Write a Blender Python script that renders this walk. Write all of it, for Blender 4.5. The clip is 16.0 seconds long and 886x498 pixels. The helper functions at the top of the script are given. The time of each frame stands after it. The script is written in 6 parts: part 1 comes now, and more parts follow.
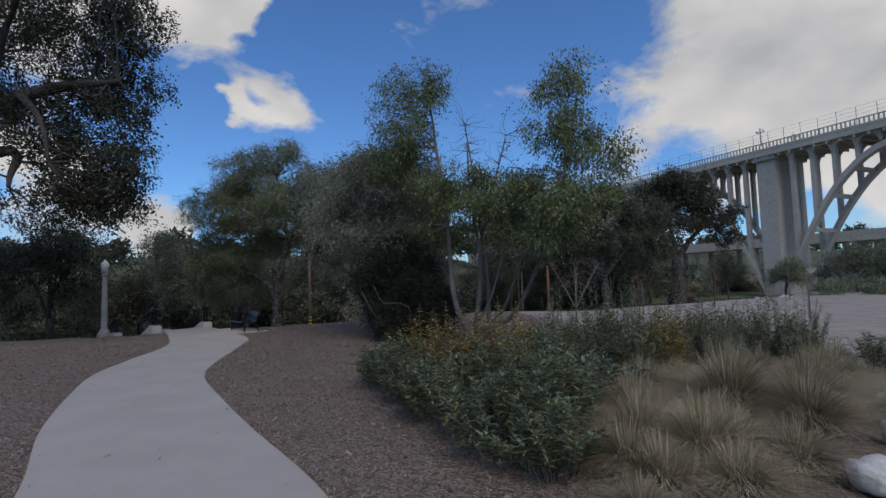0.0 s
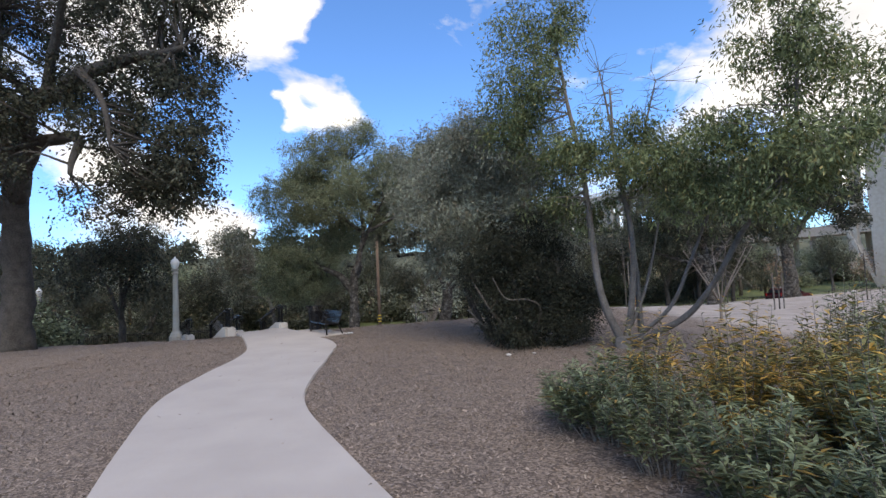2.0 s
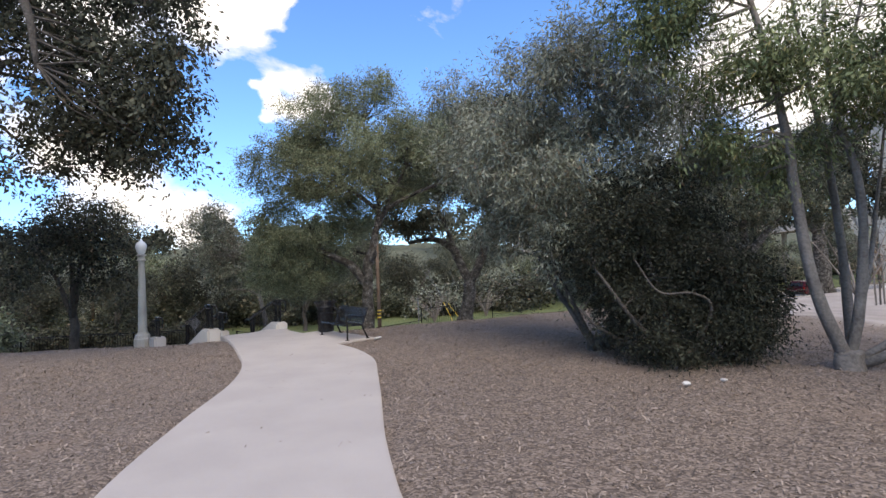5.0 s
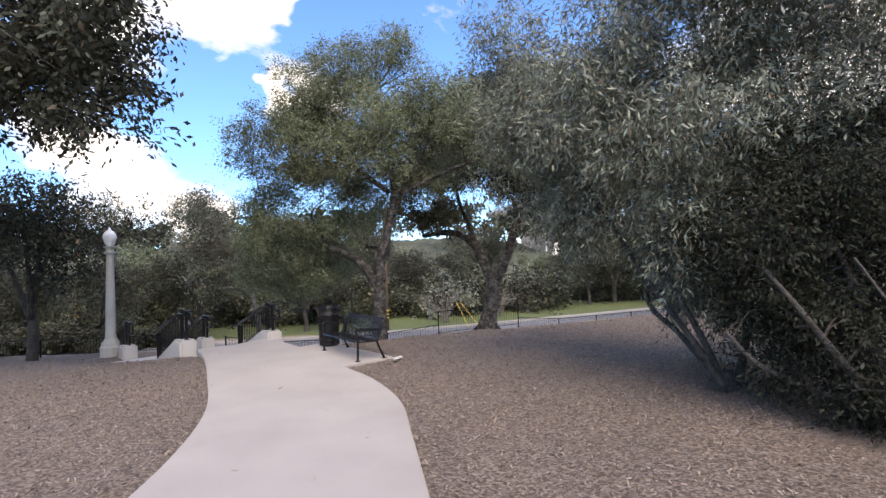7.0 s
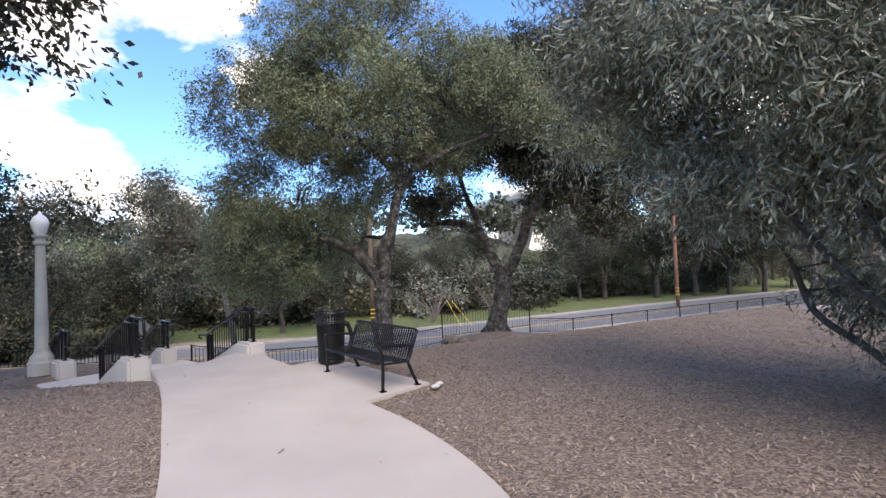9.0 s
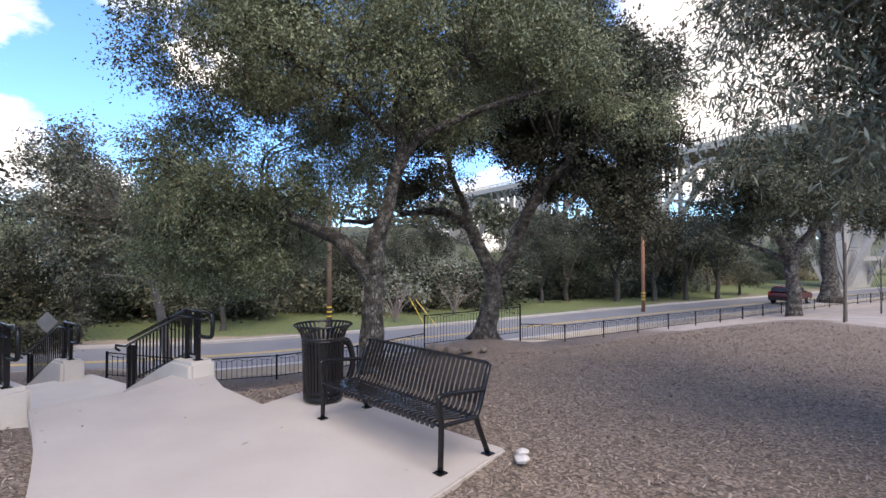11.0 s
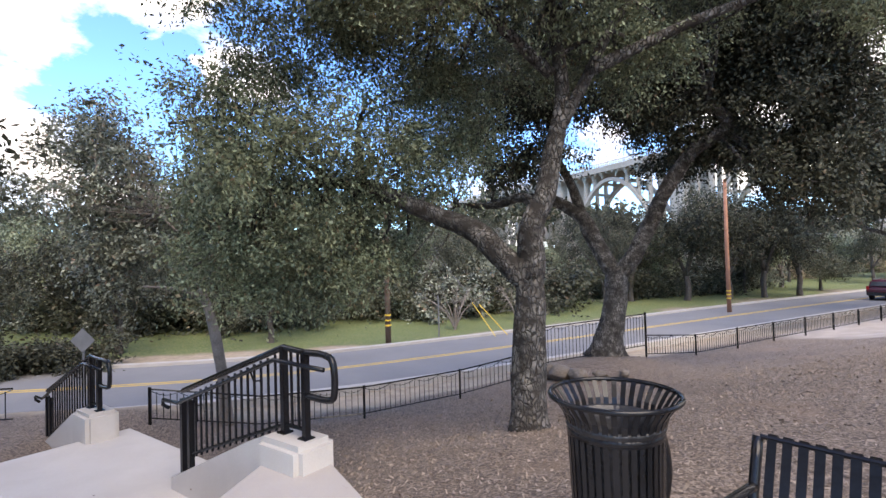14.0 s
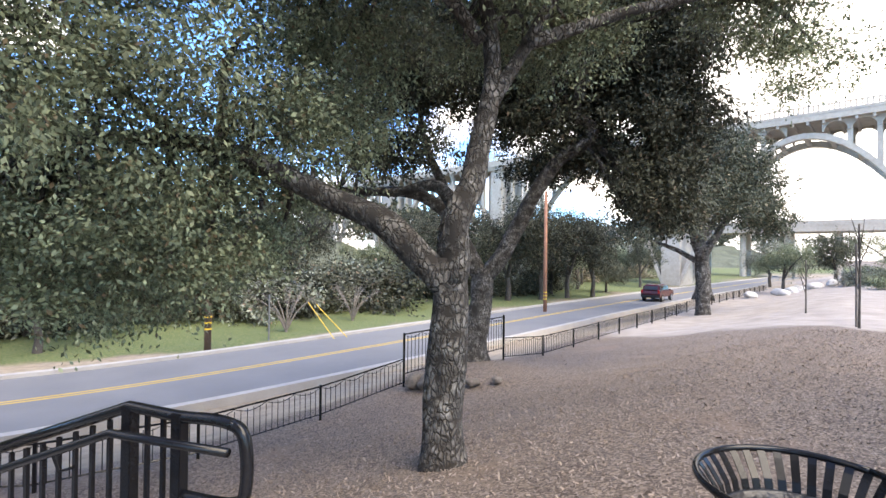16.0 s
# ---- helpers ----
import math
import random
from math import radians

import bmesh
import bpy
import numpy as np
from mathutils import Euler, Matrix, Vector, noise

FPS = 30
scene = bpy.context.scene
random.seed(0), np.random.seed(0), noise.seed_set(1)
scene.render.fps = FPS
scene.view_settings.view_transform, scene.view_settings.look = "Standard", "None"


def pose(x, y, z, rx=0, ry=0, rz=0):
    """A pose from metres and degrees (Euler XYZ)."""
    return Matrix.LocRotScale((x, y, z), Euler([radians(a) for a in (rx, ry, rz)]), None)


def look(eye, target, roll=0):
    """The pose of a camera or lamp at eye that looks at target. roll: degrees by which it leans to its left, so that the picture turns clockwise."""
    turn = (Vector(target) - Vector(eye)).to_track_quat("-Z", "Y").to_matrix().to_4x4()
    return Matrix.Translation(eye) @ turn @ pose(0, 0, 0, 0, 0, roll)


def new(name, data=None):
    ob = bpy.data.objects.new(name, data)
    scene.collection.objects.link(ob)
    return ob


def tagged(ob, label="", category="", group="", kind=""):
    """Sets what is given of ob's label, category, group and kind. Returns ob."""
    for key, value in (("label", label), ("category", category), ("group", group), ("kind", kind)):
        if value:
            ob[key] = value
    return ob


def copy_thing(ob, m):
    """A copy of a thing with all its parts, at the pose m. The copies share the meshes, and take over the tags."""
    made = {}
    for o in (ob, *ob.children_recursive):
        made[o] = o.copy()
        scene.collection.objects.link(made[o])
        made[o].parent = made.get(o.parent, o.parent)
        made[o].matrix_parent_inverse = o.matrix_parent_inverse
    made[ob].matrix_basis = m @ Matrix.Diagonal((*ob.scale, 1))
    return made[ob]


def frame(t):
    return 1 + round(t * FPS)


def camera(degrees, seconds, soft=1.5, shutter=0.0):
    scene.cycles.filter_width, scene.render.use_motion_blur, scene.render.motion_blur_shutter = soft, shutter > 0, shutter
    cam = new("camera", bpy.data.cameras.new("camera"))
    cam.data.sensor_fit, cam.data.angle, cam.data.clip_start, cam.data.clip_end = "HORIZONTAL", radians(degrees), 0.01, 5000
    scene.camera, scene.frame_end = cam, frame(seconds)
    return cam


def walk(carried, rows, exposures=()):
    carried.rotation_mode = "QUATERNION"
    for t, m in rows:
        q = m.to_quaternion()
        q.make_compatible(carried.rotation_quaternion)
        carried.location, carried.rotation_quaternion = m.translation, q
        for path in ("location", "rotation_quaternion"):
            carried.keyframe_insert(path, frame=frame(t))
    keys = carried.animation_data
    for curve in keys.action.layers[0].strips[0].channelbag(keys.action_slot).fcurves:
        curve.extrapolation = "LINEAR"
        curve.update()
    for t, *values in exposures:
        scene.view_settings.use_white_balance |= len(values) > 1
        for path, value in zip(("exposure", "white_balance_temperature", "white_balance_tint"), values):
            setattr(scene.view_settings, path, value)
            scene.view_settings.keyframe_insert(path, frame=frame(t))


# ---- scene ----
cam = camera(84.27, 16.0)
# seconds, x, y, z, and the turns about x, y and z
ROWS = [
    (0.0, -0.106, -0.140, 1.782, 93.73, 1.88, 1.43),
    (0.5, -0.639, 0.702, 1.760, 93.82, 2.61, 6.22),
    (1.0, -1.264, 1.417, 1.752, 93.77, 2.87, 7.72),
    (1.5, -1.704, 2.152, 1.738, 93.58, 2.88, 7.70),
    (2.0, -2.224, 2.882, 1.733, 93.49, 2.87, 7.53),
    (2.5, -2.707, 3.496, 1.727, 93.39, 2.75, 7.28),
    (3.0, -3.157, 4.234, 1.704, 93.26, 2.70, 6.66),
    (3.5, -3.622, 4.959, 1.699, 93.01, 2.64, 6.01),
    (4.0, -4.030, 5.664, 1.658, 92.84, 2.68, 5.37),
    (4.5, -4.490, 6.256, 1.645, 92.72, 2.77, 5.14),
    (7.0, -5.889, 9.905, 1.754, 92.17, 2.18, 5.51),
    (7.5, -6.274, 10.626, 1.732, 92.04, 2.27, 5.36),
    (8.0, -6.694, 11.259, 1.724, 91.93, 2.54, 5.16),
    (8.5, -7.007, 11.872, 1.700, 91.78, 2.54, 4.39),
    (9.0, -7.337, 12.522, 1.729, 91.59, 2.33, 2.29),
    (11.5, -9.094, 15.918, 1.690, 90.97, 0.00, -4.75),
    (12.0, -9.456, 16.517, 1.635, 90.92, 0.10, -4.95),
    (12.5, -9.820, 17.050, 1.665, 91.10, 0.70, -3.30),
    (13.0, -10.146, 17.600, 1.680, 91.30, 1.40, -0.35),
    (13.5, -10.378, 18.130, 1.670, 91.40, 1.60, -0.45),
    (14.0, -10.673, 18.595, 1.665, 91.25, 1.60, -0.85),
    (14.5, -10.835, 18.995, 1.655, 91.10, 0.60, -8.20),
    (15.0, -11.041, 19.355, 1.660, 91.10, -0.60, -17.70),
    (15.5, -11.234, 19.690, 1.675, 91.00, -0.60, -21.00),
    (16.0, -11.475, 20.140, 1.675, 90.80, -0.60, -21.35),
]
EXPOSURES = [(0, -0.94, 6850, 10), (0.5, -0.56, 6850, 10), (1, -0.23, 7300, 11), (1.5, 0.02, 7450, 12), (3, 0.23, 7450, 10), (7, 0.64, 7900, 16), (9, 0.69, 7650, 16), (12.5, 0.72, 7500, 16), (14, 1.02, 7650, 16), (15, 1.40, 7650, 12), (16, 1.43, 7700, 12)]
walk(cam, [(r[0], pose(*r[1:])) for r in ROWS], EXPOSURES)

# ---- world, sun ----
SUN_ELEVATION, SUN_AZIMUTH = 50.0, 165.0   # degrees; azimuth clockwise from +y
rng = np.random.default_rng(7)


def nodes_of(mat):
    mat.use_nodes = True
    mat.node_tree.nodes.clear()
    return mat.node_tree.nodes, mat.node_tree.links


def make_world():
    world = bpy.data.worlds.new("sky")
    world.use_nodes = True
    scene.world = world
    nt = world.node_tree
    nt.nodes.clear()
    N, L = nt.nodes, nt.links
    out = N.new("ShaderNodeOutputWorld")
    back = N.new("ShaderNodeBackground")
    back.inputs["Strength"].default_value = 0.15
    sky = N.new("ShaderNodeTexSky")
    sky.sky_type = "NISHITA"
    sky.sun_disc = False
    sky.sun_elevation = radians(SUN_ELEVATION)
    sky.sun_rotation = radians(SUN_AZIMUTH)
    sky.air_density, sky.dust_density, sky.ozone_density = 1.0, 0.4, 2.0
    co = N.new("ShaderNodeTexCoord")
    sep = N.new("ShaderNodeSeparateXYZ")
    L.new(co.outputs["Generated"], sep.inputs[0])
    # flatten the dome towards the horizon so that the clouds stretch there
    flat = N.new("ShaderNodeVectorMath")
    flat.operation = "MULTIPLY"
    flat.inputs[1].default_value = (1.0, 1.0, 1.7)
    L.new(co.outputs["Generated"], flat.inputs[0])
    big = N.new("ShaderNodeTexNoise")
    big.inputs["Scale"].default_value = 5.5
    big.inputs["Detail"].default_value = 9
    big.inputs["Roughness"].default_value = 0.58
    big.inputs["Distortion"].default_value = 0.25
    L.new(flat.outputs[0], big.inputs["Vector"])
    soft = N.new("ShaderNodeMath")
    soft.operation = "MULTIPLY_ADD"
    soft.inputs[1].default_value, soft.inputs[2].default_value = 1.0, -0.2
    L.new(big.outputs["Fac"], soft.inputs[0])
    total = soft.outputs[0]

    fluff = N.new("ShaderNodeTexNoise")
    fluff.inputs["Scale"].default_value, fluff.inputs["Detail"].default_value = 9, 6
    L.new(flat.outputs[0], fluff.inputs["Vector"])
    wob = N.new("ShaderNodeVectorMath")
    wob.operation = "MULTIPLY_ADD"
    wob.inputs[1].default_value = (0.16, 0.16, 0.1)
    L.new(fluff.outputs["Color"], wob.inputs[0])
    shift = N.new("ShaderNodeVectorMath")
    shift.inputs[1].default_value = (-0.08, -0.08, -0.05)
    L.new(co.outputs["Generated"], shift.inputs[0])
    L.new(shift.outputs[0], wob.inputs[2])

    def bank(direction, size, gain):
        """A cloud bank round a direction: adds to the cover there."""
        nonlocal total
        d = N.new("ShaderNodeVectorMath")
        d.operation = "DISTANCE"
        v = Vector(direction).normalized()
        d.inputs[1].default_value = v
        L.new(wob.outputs[0], d.inputs[0])
        m = N.new("ShaderNodeMapRange")
        m.interpolation_type = "SMOOTHSTEP"
        m.inputs["From Min"].default_value = size
        m.inputs["From Max"].default_value = size * 0.25
        m.inputs["To Min"].default_value = 0.0
        m.inputs["To Max"].default_value = gain
        L.new(d.outputs["Value"], m.inputs["Value"])
        a = N.new("ShaderNodeMath")
        L.new(total, a.inputs[0])
        L.new(m.outputs[0], a.inputs[1])
        total = a.outputs[0]

    for direction, size, gain in CLOUDS:
        bank(direction, size, gain)
    ramp = N.new("ShaderNodeValToRGB")
    ramp.color_ramp.elements[0].position, ramp.color_ramp.elements[1].position = 0.43, 0.62
    L.new(total, ramp.inputs["Fac"])
    shade = N.new("ShaderNodeTexNoise")
    shade.inputs["Scale"].default_value = 4.2
    shade.inputs["Detail"].default_value = 6
    L.new(flat.outputs[0], shade.inputs["Vector"])
    cloud = N.new("ShaderNodeValToRGB")
    cloud.color_ramp.elements[0].position, cloud.color_ramp.elements[1].position = 0.3, 0.62
    cloud.color_ramp.elements[0].color = (5.2, 5.5, 6.1, 1)
    cloud.color_ramp.elements[1].color = (8.6, 8.7, 8.9, 1)
    L.new(shade.outputs["Fac"], cloud.inputs["Fac"])
    # the blue of a rinsed winter sky
    tint = N.new("ShaderNodeMix")
    tint.data_type = "RGBA"
    tint.blend_type = "MULTIPLY"
    tint.inputs["Factor"].default_value = 1.0
    tint.inputs["B"].default_value = (0.72, 1.2, 1.8, 1)
    L.new(sky.outputs[0], tint.inputs["A"])
    mix = N.new("ShaderNodeMix")
    mix.data_type = "RGBA"
    L.new(ramp.outputs["Color"], mix.inputs["Factor"])
    L.new(tint.outputs["Result"], mix.inputs["A"])
    L.new(cloud.outputs["Color"], mix.inputs["B"])
    L.new(mix.outputs["Result"], back.inputs["Color"])
    L.new(back.outputs[0], out.inputs[0])


def bearing(right, up):
    """A direction so many degrees to the right of +y and above the horizon."""
    return (math.sin(radians(right)) * math.cos(radians(up)), math.cos(radians(right)) * math.cos(radians(up)), math.sin(radians(up)))


CLOUDS = [(bearing(34, 20), 0.36, 0.42), (bearing(52, 22), 0.5, 0.42), (bearing(62, 6), 0.45, 0.4), (bearing(-20.6, 20), 0.10, 0.34), (bearing(-23.6, 19), 0.05, 0.28),
          (bearing(-28, 27), 0.13, 0.36), (bearing(-26, 31), 0.12, 0.3), (bearing(-40, 24), 0.17, 0.3), (bearing(-40, 10), 0.16, 0.3), (bearing(-31, 6), 0.1, 0.3), (bearing(10, 2), 0.3, 0.3), (bearing(-75, 30), 0.6, 0.3), (bearing(150, 40), 0.9, 0.3)]
make_world()
sun = new("sun", bpy.data.lights.new("sun", "SUN"))
sun.data.energy, sun.data.angle, sun.data.color = 2.8, radians(55), (1.0, 0.95, 0.88)
az, el = radians(SUN_AZIMUTH), radians(SUN_ELEVATION)
sun.matrix_world = look((0, 0, 60), (-math.sin(az) * math.cos(el) * 10, -math.cos(az) * math.cos(el) * 10, 60 - math.sin(el) * 10))


# ---- materials ----
def mottled(name, dark, light, scale=3.0, fine=40.0, rough=0.8, metal=0.0, bump=0.2, spread=0.35, per="", object_space=False, bump_scale=None):
    """Two colours mixed by a coarse and a fine noise, with bump of the fine one. per: 'island' or 'object' varies it from piece to piece."""
    mat = bpy.data.materials.new(name)
    N, L = nodes_of(mat)
    out, bs = N.new("ShaderNodeOutputMaterial"), N.new("ShaderNodeBsdfPrincipled")
    L.new(bs.outputs[0], out.inputs[0])
    co = N.new("ShaderNodeTexCoord")
    src = co.outputs["Object"]
    if not object_space:
        src = N.new("ShaderNodeNewGeometry").outputs["Position"]
    a, b = N.new("ShaderNodeTexNoise"), N.new("ShaderNodeTexNoise")
    a.inputs["Scale"].default_value, b.inputs["Scale"].default_value = scale, fine
    a.inputs["Detail"].default_value, b.inputs["Detail"].default_value = 4, 3
    L.new(src, a.inputs["Vector"])
    L.new(src, b.inputs["Vector"])
    m = N.new("ShaderNodeMath")
    m.operation = "MULTIPLY_ADD"
    m.inputs[1].default_value = 0.5
    L.new(a.outputs["Fac"], m.inputs[0])
    half = N.new("ShaderNodeMath")
    half.operation = "MULTIPLY"
    half.inputs[1].default_value = 0.5
    L.new(b.outputs["Fac"], half.inputs[0])
    L.new(half.outputs[0], m.inputs[2])
    fac = m.outputs[0]
    if per:
        r = N.new("ShaderNodeNewGeometry").outputs["Random Per Island"] if per == "island" else N.new("ShaderNodeObjectInfo").outputs["Random"]
        j = N.new("ShaderNodeMath")
        j.operation = "MULTIPLY_ADD"
        j.inputs[1].default_value = spread
        L.new(r, j.inputs[0])
        k = N.new("ShaderNodeMath")
        k.inputs[1].default_value = -spread / 2
        L.new(fac, k.inputs[0])
        L.new(k.outputs[0], j.inputs[2])
        fac = j.outputs[0]
    ramp = N.new("ShaderNodeValToRGB")
    ramp.color_ramp.elements[0].position, ramp.color_ramp.elements[1].position = 0.32, 0.68
    ramp.color_ramp.elements[0].color, ramp.color_ramp.elements[1].color = (*dark, 1), (*light, 1)
    L.new(fac, ramp.inputs["Fac"])
    L.new(ramp.outputs["Color"], bs.inputs["Base Color"])
    bs.inputs["Roughness"].default_value, bs.inputs["Metallic"].default_value = rough, metal
    if bump:
        bp = N.new("ShaderNodeBump")
        bp.inputs["Strength"].default_value = bump
        bp.inputs["Distance"].default_value = bump_scale or 0.6 / fine
        L.new(b.outputs["Fac"], bp.inputs["Height"])
        L.new(bp.outputs[0], bs.inputs["Normal"])
    return mat


def leafy(name, dark, light, dry=None, dry_share=0.0, rough=0.5, through_light=0.15, gloss=0.22):
    """Leaves: every leaf its own shade, a share of them dry, a little light passing through."""
    mat = bpy.data.materials.new(name)
    N, L = nodes_of(mat)
    out, bs = N.new("ShaderNodeOutputMaterial"), N.new("ShaderNodeBsdfPrincipled")
    geo = N.new("ShaderNodeNewGeometry")
    ramp = N.new("ShaderNodeValToRGB")
    ramp.color_ramp.elements[0].color, ramp.color_ramp.elements[1].color = (*(c * 0.62 for c in dark), 1), (*light, 1)
    L.new(geo.outputs["Random Per Island"], ramp.inputs["Fac"])
    if dry:
        cut = 1 - dry_share
        ramp.color_ramp.elements[1].position = cut - 0.02
        e = ramp.color_ramp.elements.new(cut)
        e.color = (*dry, 1)
    big = N.new("ShaderNodeTexNoise")
    big.inputs["Scale"].default_value = 0.7
    big.inputs["Detail"].default_value = 3
    L.new(geo.outputs["Position"], big.inputs["Vector"])
    hsv = N.new("ShaderNodeHueSaturation")
    hsv.inputs["Saturation"].default_value = 0.95
    mr = N.new("ShaderNodeMapRange")
    mr.inputs["From Min"].default_value, mr.inputs["From Max"].default_value = 0.3, 0.7
    mr.inputs["To Min"].default_value, mr.inputs["To Max"].default_value = 0.7, 1.3
    L.new(big.outputs["Fac"], mr.inputs["Value"])
    L.new(mr.outputs[0], hsv.inputs["Value"])
    L.new(ramp.outputs["Color"], hsv.inputs["Color"])
    L.new(hsv.outputs["Color"], bs.inputs["Base Color"])
    bs.inputs["Roughness"].default_value = rough
    bs.inputs["Specular IOR Level"].default_value = gloss
    tr = N.new("ShaderNodeBsdfTranslucent")
    L.new(hsv.outputs["Color"], tr.inputs["Color"])
    mix = N.new("ShaderNodeMixShader")
    mix.inputs[0].default_value = through_light
    L.new(bs.outputs[0], mix.inputs[1])
    L.new(tr.outputs[0], mix.inputs[2])
    L.new(mix.outputs[0], out.inputs[0])
    return mat



def bark_material(name, crack, mid, plate):
    """Furrowed bark: upright plates parted by dark cracks, pale lichen patches on the plates."""
    mat = bpy.data.materials.new(name)
    N, L = nodes_of(mat)
    out, bs = N.new("ShaderNodeOutputMaterial"), N.new("ShaderNodeBsdfPrincipled")
    L.new(bs.outputs[0], out.inputs[0])
    bs.inputs["Roughness"].default_value = 0.95
    pos = N.new("ShaderNodeNewGeometry").outputs["Position"]
    warp = N.new("ShaderNodeTexNoise")
    warp.inputs["Scale"].default_value, warp.inputs["Detail"].default_value = 5, 4
    L.new(pos, warp.inputs["Vector"])
    add = N.new("ShaderNodeVectorMath")
    add.operation = "MULTIPLY_ADD"
    add.inputs[1].default_value = (0.14, 0.14, 0.2)
    L.new(warp.outputs["Color"], add.inputs[0])
    L.new(pos, add.inputs[2])
    squash = N.new("ShaderNodeMapping")
    squash.inputs["Scale"].default_value = (1.0, 1.0, 0.42)
    L.new(add.outputs[0], squash.inputs["Vector"])
    cell = N.new("ShaderNodeTexVoronoi")
    cell.feature = "DISTANCE_TO_EDGE"
    cell.inputs["Scale"].default_value = 19
    L.new(squash.outputs[0], cell.inputs["Vector"])
    edge = N.new("ShaderNodeMapRange")
    edge.inputs["From Min"].default_value, edge.inputs["From Max"].default_value = 0.0, 0.16
    L.new(cell.outputs["Distance"], edge.inputs["Value"])
    patch = N.new("ShaderNodeTexNoise")
    patch.inputs["Scale"].default_value, patch.inputs["Detail"].default_value = 7, 6
    L.new(pos, patch.inputs["Vector"])
    tone = N.new("ShaderNodeValToRGB")
    tone.color_ramp.elements[0].position, tone.color_ramp.elements[1].position = 0.38, 0.62
    tone.color_ramp.elements[0].color, tone.color_ramp.elements[1].color = (*mid, 1), (*plate, 1)
    L.new(patch.outputs["Fac"], tone.inputs["Fac"])
    mix = N.new("ShaderNodeMix")
    mix.data_type = "RGBA"
    mix.inputs["A"].default_value = (*crack, 1)
    where = N.new("ShaderNodeMath")
    where.operation = "MULTIPLY"
    rough = N.new("ShaderNodeMapRange")
    rough.inputs["From Min"].default_value, rough.inputs["From Max"].default_value = 0.36, 0.62
    L.new(warp.outputs["Fac"], rough.inputs["Value"])
    L.new(edge.outputs[0], where.inputs[0])
    L.new(rough.outputs[0], where.inputs[1])
    L.new(where.outputs[0], mix.inputs["Factor"])
    L.new(tone.outputs["Color"], mix.inputs["B"])
    L.new(mix.outputs["Result"], bs.inputs["Base Color"])
    bp = N.new("ShaderNodeBump")
    bp.inputs["Strength"].default_value, bp.inputs["Distance"].default_value = 1.0, 0.035
    L.new(where.outputs[0], bp.inputs["Height"])
    L.new(bp.outputs[0], bs.inputs["Normal"])
    return mat


CONCRETE = mottled("concrete", (0.33, 0.30, 0.28), (0.42, 0.385, 0.36), 1.1, 160, 0.85, bump=0.08)
CONCRETE_PALE = mottled("concrete_pale", (0.42, 0.39, 0.36), (0.52, 0.49, 0.46), 2.0, 120, 0.85, bump=0.1)
BLACK = mottled("black_enamel", (0.007, 0.007, 0.008), (0.013, 0.013, 0.015), 3, 60, 0.2, bump=0.03)
BLACK.node_tree.nodes["Principled BSDF"].inputs["Specular IOR Level"].default_value = 0.28
BAG = mottled("bin_bag", (0.008, 0.008, 0.01), (0.02, 0.02, 0.022), 8, 25, 0.38, bump=0.6, bump_scale=0.02)
BARK = bark_material("oak_bark", (0.025, 0.021, 0.018), (0.085, 0.077, 0.07), (0.25, 0.235, 0.215))
BARK_PALE = mottled("pale_bark", (0.075, 0.068, 0.06), (0.2, 0.18, 0.165), 3, 25, 0.9, bump=0.7, bump_scale=0.02)
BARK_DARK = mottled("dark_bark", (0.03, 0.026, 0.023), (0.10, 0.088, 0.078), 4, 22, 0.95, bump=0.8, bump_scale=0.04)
TWIG_GREY = mottled("grey_twig", (0.10, 0.085, 0.075), (0.24, 0.21, 0.19), 6, 50, 0.9, bump=0.2)
LEAF_OAK = leafy("oak_leaf", (0.09, 0.11, 0.062), (0.29, 0.33, 0.20), (0.16, 0.12, 0.07), 0.04, 0.55)
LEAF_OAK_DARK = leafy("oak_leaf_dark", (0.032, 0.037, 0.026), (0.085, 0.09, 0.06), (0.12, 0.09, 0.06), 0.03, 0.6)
LEAF_OLIVE = leafy("narrow_grey_leaf", (0.07, 0.08, 0.055), (0.30, 0.325, 0.24), (0.25, 0.17, 0.11), 0.03, 0.42, gloss=0.5)
# thicket leaves are near black: the thicket's shade is put into their colour
LEAF_THICKET_SHADED = leafy("thicket_leaf_shaded", (0.016, 0.019, 0.013), (0.04, 0.045, 0.03), (0.07, 0.055, 0.04), 0.03, 0.7)
LEAF_BRIGHT = leafy("bright_leaf", (0.08, 0.11, 0.045), (0.21, 0.25, 0.11), (0.3, 0.26, 0.1), 0.04, 0.45)
LEAF_SHRUB = leafy("shrub_leaf", (0.08, 0.115, 0.06), (0.26, 0.31, 0.175), (0.32, 0.21, 0.05), 0.03, 0.42)
LEAF_SHRUB_DRY = leafy("yellowing_leaf", (0.09, 0.105, 0.045), (0.28, 0.26, 0.09), (0.52, 0.33, 0.07), 0.3, 0.5)
LEAF_BIG = leafy("greyish_big_leaf", (0.12, 0.15, 0.105), (0.26, 0.31, 0.22), (0.2, 0.18, 0.1), 0.03, 0.5)
LEAF_DEAD = leafy("dead_leaf", (0.17, 0.10, 0.06), (0.33, 0.22, 0.14), None, 0, 0.8)
STRAW = leafy("dry_grass", (0.27, 0.215, 0.145), (0.56, 0.45, 0.31), (0.16, 0.18, 0.08), 0.22, 0.8)
FAR_LEAF = leafy("far_leaf", (0.045, 0.055, 0.035), (0.12, 0.13, 0.085), (0.2, 0.17, 0.11), 0.06, 0.6)
MULCH_CHIP = mottled("wood_chip", (0.10, 0.077, 0.062), (0.30, 0.24, 0.198), 0.9, 30, 0.9, bump=0.2, per="island", spread=0.9)
